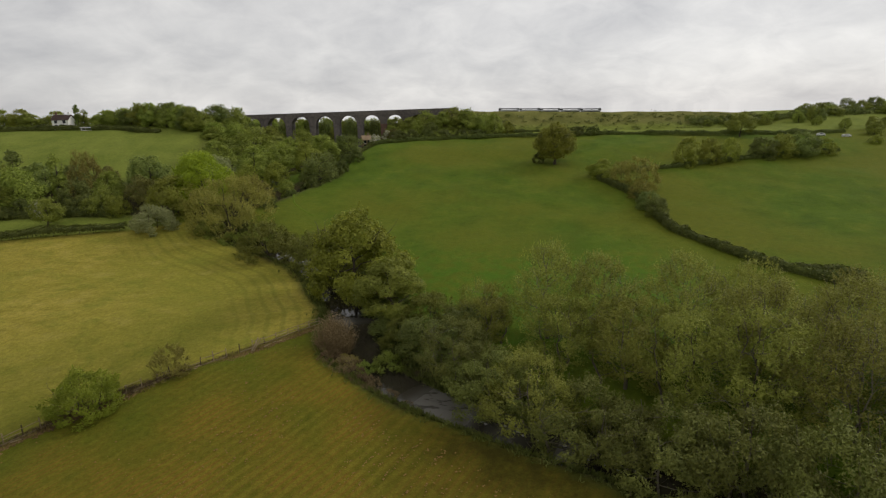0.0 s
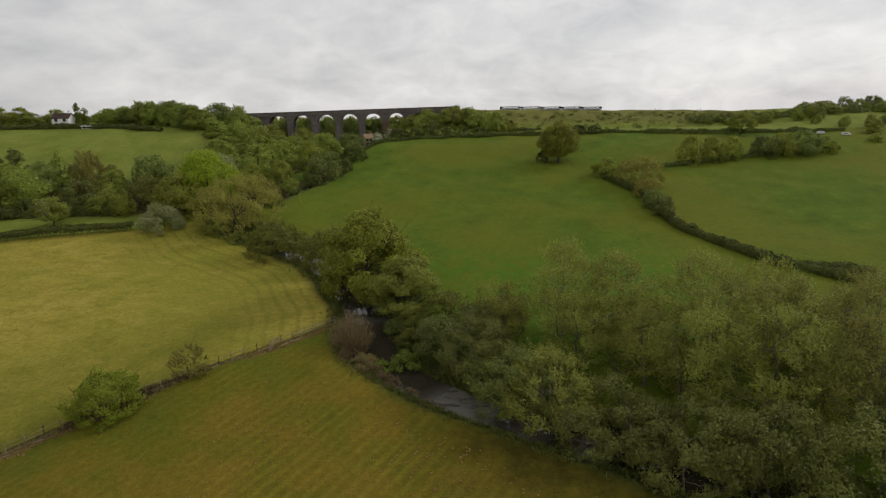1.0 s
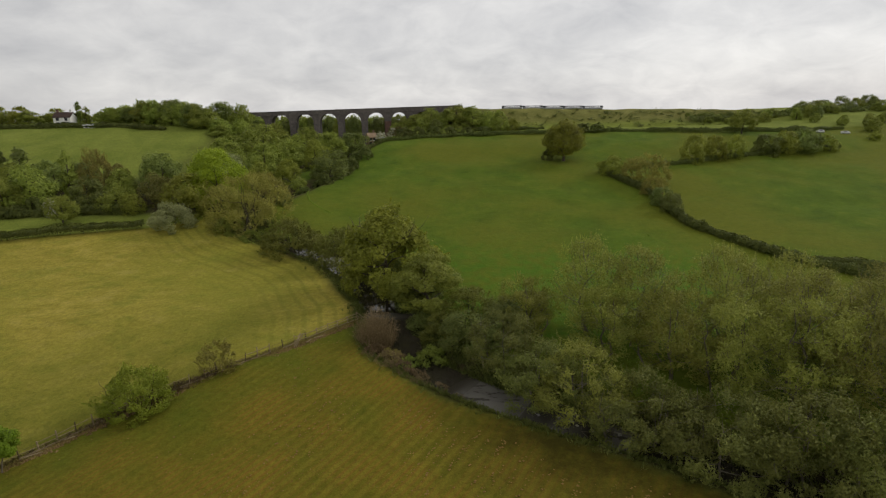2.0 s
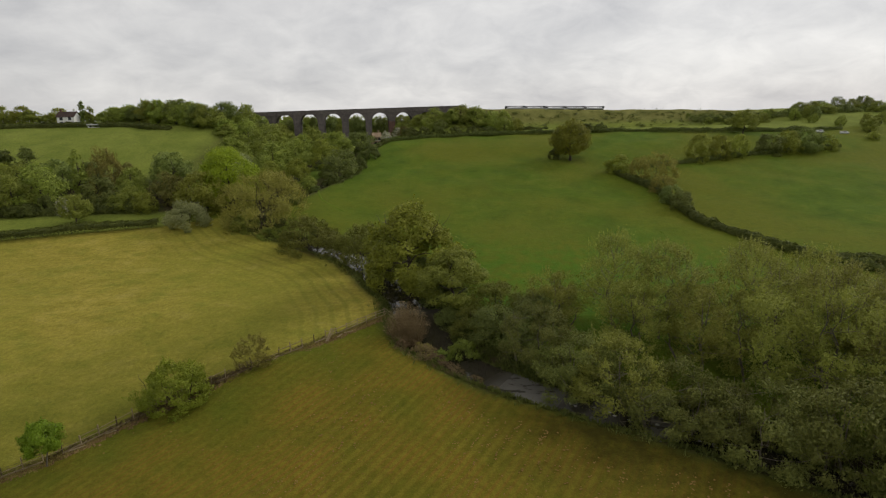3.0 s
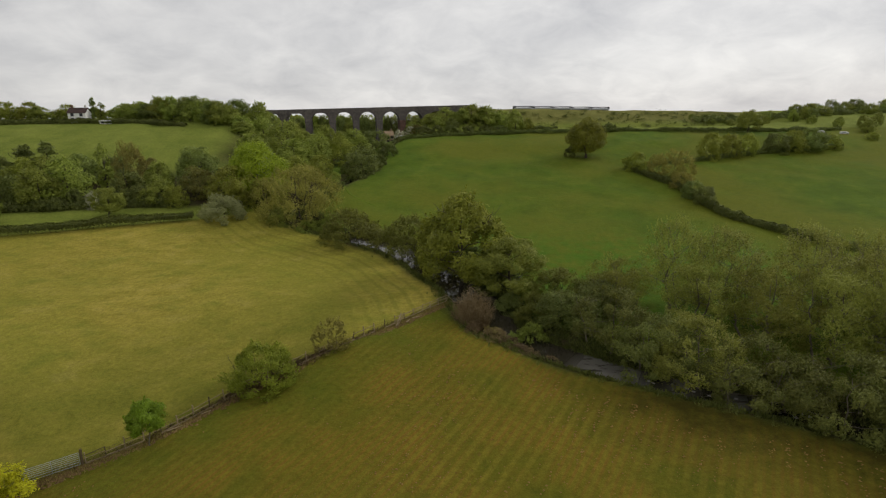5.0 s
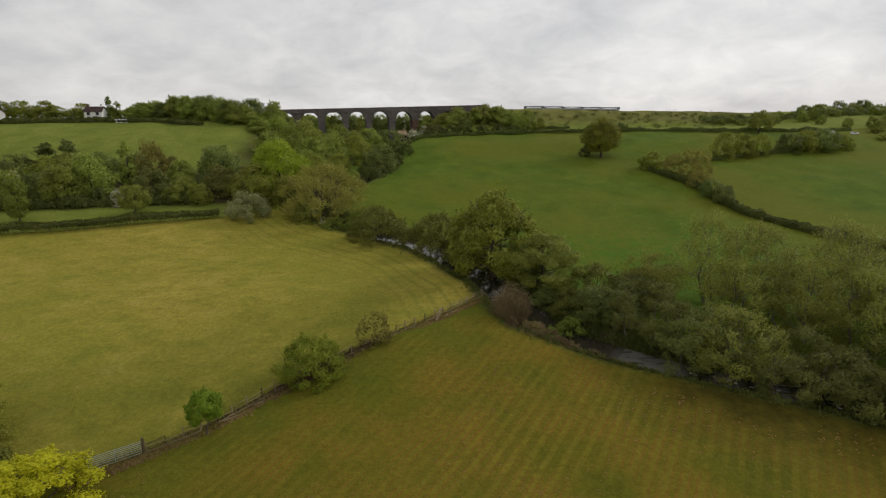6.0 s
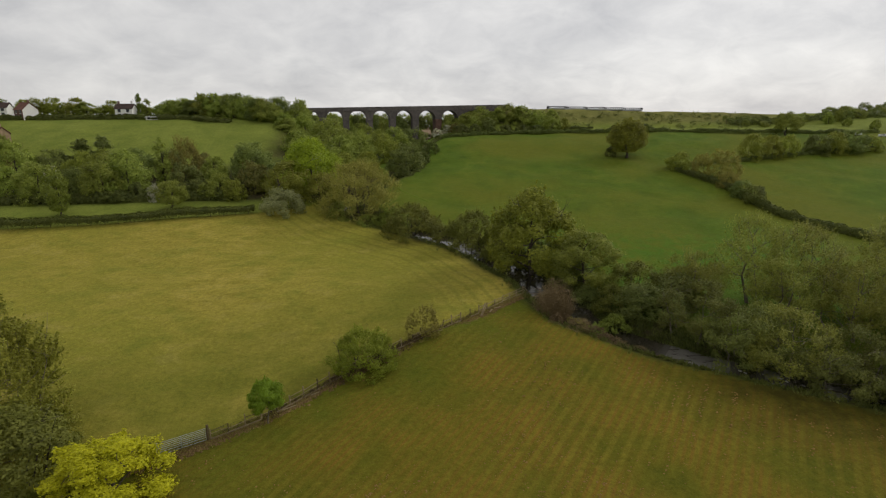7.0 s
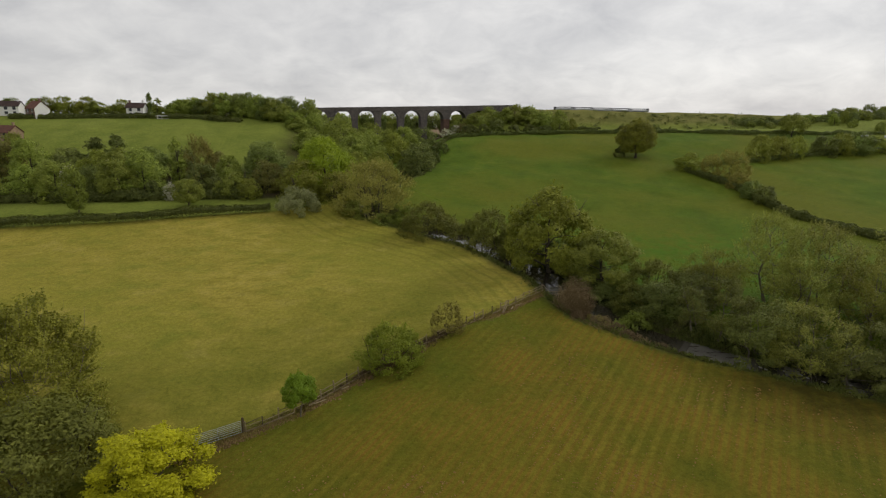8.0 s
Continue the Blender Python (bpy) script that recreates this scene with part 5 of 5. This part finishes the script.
def fallen_board(x, y, turn, long, label):
    """A rotten rail lying in the grass."""
    z = at_ground(x, y)
    root = thing("fallen_board", pose(x, y, z + 0.08, 0, 3, turn), label, "board", "fallen fence boards")
    part("plank", box(bmesh.new(), (long, 0.14, 0.05), Matrix(), 0.008), WOOD, root)


for x, y, turn, long in ((-47.2, 47.4, 44, 2.6), (-45.0, 49.4, 48, 1.8), (-37.4, 55.2, 30, 1.5), (-36.4, 56.4, 44, 1.1), (-31.0, 60.6, 36, 1.6), (-24.2, 65.9, 70, 2.0), (-23.0, 66.8, 40, 2.2), (-17.6, 70.6, 8, 1.4), (-16.6, 69.6, -30, 1.2)):
    fallen_board(x, y, turn, long, "pale broken fence rail lying in the grass")

# ---- stones in the shallow water ----


def build_stones():
    """Pale wet stones that break the surface of the riffle."""
    r = random.Random(8)
    bm = bmesh.new()
    bmesh.ops.create_icosphere(bm, subdivisions=2, radius=0.5)
    for v in bm.verts:
        v.co *= 1 + 0.28 * noise.noise(v.co * 2.3)
        v.co.z *= 0.6
    me = bpy.data.meshes.new("stone")
    bm.to_mesh(me)
    bm.free()
    me.materials.append(PALE_STONE)
    for k in range(58):
        i = r.uniform(3.75, 5.75) if k < 48 else r.uniform(12.4, 13.1)
        j = int(i)
        (ax, ay), (bx, by) = RIVER[j], RIVER[j + 1]
        f = i - j
        gone = math.hypot(bx - ax, by - ay)
        off = r.uniform(-1.4, 0.6)
        x, y = ax + (bx - ax) * f + (by - ay) / gone * off, ay + (by - ay) * f - (bx - ax) / gone * off
        s = r.uniform(0.14, 0.42)
        ob = new("stone", me)
        ob.matrix_basis = pose(x, y, float(rise(x, y)) - 1.15 - 0.02, 0, 0, r.uniform(0, 360)) @ Matrix.Diagonal((s * r.uniform(0.8, 1.6), s, s * 0.8, 1))
        tagged(ob, "pale wet stone in the shallow riffle", "stone", "stones in the river")


PALE_STONE = speckled("pale_stone", (0.22, 0.21, 0.19), (0.50, 0.48, 0.45), 3.0, 0.5, 0.4)
build_stones()

# ---- ground cover ----


def scatter(name, label, category, spots, mat, size, build, seed, flatness=0.5):
    """Countless small tufts or crumbs on the ground, as one object."""
    r = np.random.default_rng(seed)
    v, q = build(r, spots, size)
    ob = new(name, mesh_of(name, v, q, mat))
    return tagged(ob, label, category, kind="stuff")


def tufts(r, spots, size):
    """Blades of grass and weeds, several to a tuft."""
    n = len(spots)
    k = 5
    at = np.repeat(spots, k, axis=0) + np.concatenate((r.normal(0, size * 0.35, (n * k, 2)), np.zeros((n * k, 1))), 1)
    lean = np.concatenate((r.normal(0, 0.45, (n * k, 2)), np.ones((n * k, 1))), 1)
    tall = (size * r.uniform(0.5, 1.4, n * k))[:, None]
    turn = r.uniform(0, np.pi, n * k)
    side = np.stack((np.cos(turn), np.sin(turn), np.zeros(n * k)), 1) * size * 0.16
    corners = np.stack((at - side, at + side, at + side * 0.5 + lean * tall, at - side * 0.4 + lean * tall * 0.92), 1)
    return corners.reshape(-1, 3), np.arange(4 * n * k).reshape(-1, 4)


def crumbs(r, spots, size):
    """Little uneven heaps of soil and dead leaves: a flattened five-sided dome each."""
    n = len(spots)
    turn = np.arange(5) * 2 * np.pi / 5
    s = size * r.uniform(0.5, 1.5, (n, 1))
    ring = spots[:, None] + np.stack((np.cos(turn) * s, np.sin(turn) * s, np.full((n, 5), -0.02)), -1) * r.uniform(0.7, 1.3, (n, 5, 1))
    peak = spots + np.concatenate((r.normal(0, size * 0.2, (n, 2)), s * 0.55), 1)
    v = np.concatenate((ring, peak[:, None]), 1).reshape(-1, 3)
    b = np.arange(n)[:, None] * 6
    q = np.concatenate([np.concatenate((b + i, b + (i + 1) % 5, b + 5), 1) for i in range(5)])
    return v, q


def on_ground(x, y, lift_=0.0):
    return np.stack((x, y, height(x, y) + lift_), 1)


CLOD = speckled("dead_leaves_and_soil", (0.165, 0.095, 0.026), (0.310, 0.190, 0.060), 4.0, bump=0.02)
DRY_GRASS = speckled("dry_grass", (0.190, 0.165, 0.035), (0.400, 0.330, 0.100), 4.0, bump=0.02)
VERGE = speckled("verge_soil", (0.115, 0.072, 0.025), (0.310, 0.210, 0.082), 4.0, bump=0.02)
TUSSOCK = speckled("rank_grass", (0.085, 0.145, 0.008), (0.165, 0.220, 0.018), 3.0, bump=0.05)
nr = np.random.default_rng(11)
# dead leaves gathered in lines along the mower's tracks on the lawn
row = nr.integers(-40, 40, 30000) * 1.34 + nr.normal(0, 0.16, 30000)
run = nr.uniform(-30, 70, 30000)
lx = -20 + row * math.cos(LAWN_TURN) + (run - 20) * math.sin(LAWN_TURN)
ly = 42 - row * math.sin(LAWN_TURN) + (run - 20) * math.cos(LAWN_TURN)
ld, la = river_side(lx, ly)
gather = np.array([noise.noise((px_ * 0.07, py_ * 0.07, 4.0)) for px_, py_ in zip(lx, ly)]) + nr.normal(0, 0.22, 30000)
keep = (ld < -(half_width(la) + 4.5)) & (ly < np.interp(lx, [p[0] for p in FENCE], [p[1] for p in FENCE]) - 3) & (gather > -0.06) & (ly > 8) & (lx > -75)
scatter("leaf_litter", "small brown heaps of dead leaves on the lawn", "leaf litter", on_ground(lx[keep], ly[keep]), CLOD, 0.085, crumbs, 21)

# bare soil and fallen leaves on the lawn's side of the fence
vx = nr.uniform(-60, -17, 5200)
vy = np.interp(vx, [p[0] for p in FENCE], [p[1] for p in FENCE]) - np.abs(nr.normal(0.45, 0.45, 5200))
scatter("fence_soil", "reddish-brown soil and dead leaves beside the fence", "soil", on_ground(vx, vy), VERGE, 0.14, crumbs, 31)

# rough grass under the fence
fx = nr.uniform(-58, -17, 2600)
fy_ = np.interp(fx, [p[0] for p in FENCE], [p[1] for p in FENCE]) + nr.normal(-0.1, 0.55, 2600)
scatter("rough_grass", "dry uncut grass along the fence", "grass", on_ground(fx, fy_), DRY_GRASS, 0.18, tufts, 22)

# dead stalks and brambles among the old posts
dx = np.concatenate((nr.uniform(-53, -27, 160), nr.normal(-40.2, 2.4, 800), nr.normal(-33.6, 1.6, 300)))
thick_ = np.exp(-((dx + 40.2) / 3.5) ** 2) + 0.5 * np.exp(-((dx + 33.6) / 2.5) ** 2)
dy = np.interp(dx, [p[0] for p in FENCE], [p[1] for p in FENCE]) + nr.normal(0.1, 0.25 + 0.6 * thick_)
scatter("dead_stalks", "brown dead stalks and brambles along the old fence", "dead plants", on_ground(dx, dy), LEAF["stalk"], 0.26, tufts, 27)

# reeds, nettles and long grass on the river's banks
bi = nr.uniform(2.0, 16.5, 9000)
rp = np.array(RIVER, float)
bx = np.interp(bi, np.arange(len(rp)), rp[:, 0])
by = np.interp(bi, np.arange(len(rp)), rp[:, 1])
gx_ = np.interp(bi + 0.2, np.arange(len(rp)), rp[:, 0]) - bx
gy_ = np.interp(bi + 0.2, np.arange(len(rp)), rp[:, 1]) - by
gl = np.hypot(gx_, gy_)
side_ = np.where(nr.uniform(0, 1, 9000) < 0.5, -1.0, 1.0) * (half_width(bi) + np.abs(nr.normal(0, 1.0, 9000)) - 0.3)
bank = on_ground(bx + gy_ / gl * side_, by - gx_ / gl * side_)
scatter("bank_plants", "reeds and rank grass on the river banks", "plants", bank, LEAF["hedge"], 0.40, tufts, 23)

# a line of longer grass where a tractor turned
ti = nr.uniform(0, 1, 420)
tx = np.interp(ti, [0, 0.25, 0.5, 0.75, 1], [-41.2, -40.4, -38.6, -35.8, -32.0]) + nr.normal(0, 0.10, 420)
ty = np.interp(ti, [0, 0.25, 0.5, 0.75, 1], [142.5, 137.0, 131.4, 127.4, 123.2]) + nr.normal(0, 0.10, 420)
scatter("track_grass", "dark line of long grass along a tractor track", "grass", on_ground(tx, ty), TUSSOCK, 0.14, crumbs, 25)

# rank tussocks on the damp pasture behind the river trees
px_, py_ = nr.uniform(-14, 62, 13000), nr.uniform(58, 108, 13000)
pd, _ = river_side(px_, py_)
rank = np.array([noise.noise((a * 0.10, b * 0.10, 7.0)) + 0.6 * noise.noise((a * 0.45, b * 0.45, 2.0)) for a, b in zip(px_, py_)])
keep = (pd > 6) & (rank + nr.normal(0, 0.25, 13000) > 0.10 + 0.9 * sm(70, 90, py_))
scatter("tussocks", "lush dark-green tussocks of rank grass on the damp pasture", "grass", on_ground(px_[keep], py_[keep]), TUSSOCK, 0.24, crumbs, 29)

# low scrub on the railway embankment
ex = nr.uniform(-5, 115, 260)
ey = crest(ex) + nr.uniform(-20, -2, 260)
es = on_ground(ex, ey)
big = np.repeat(es, 26, axis=0) + nr.normal(0, 1, (260 * 26, 3)) * np.repeat(nr.uniform(0.25, 0.9, 260), 26)[:, None] * np.array((1.2, 1.2, 0.6)) + (0, 0, 0.4)
sv, sq = leaves(nr, big, np.tile((0.0, 0.0, 1.0), (len(big), 1)), 0.3)
tagged(new("embankment_scrub", mesh_of("embankment_scrub", sv, sq, LEAF["hedge"])), "low dark scrub dotted over the railway embankment", "bushes", kind="stuff")
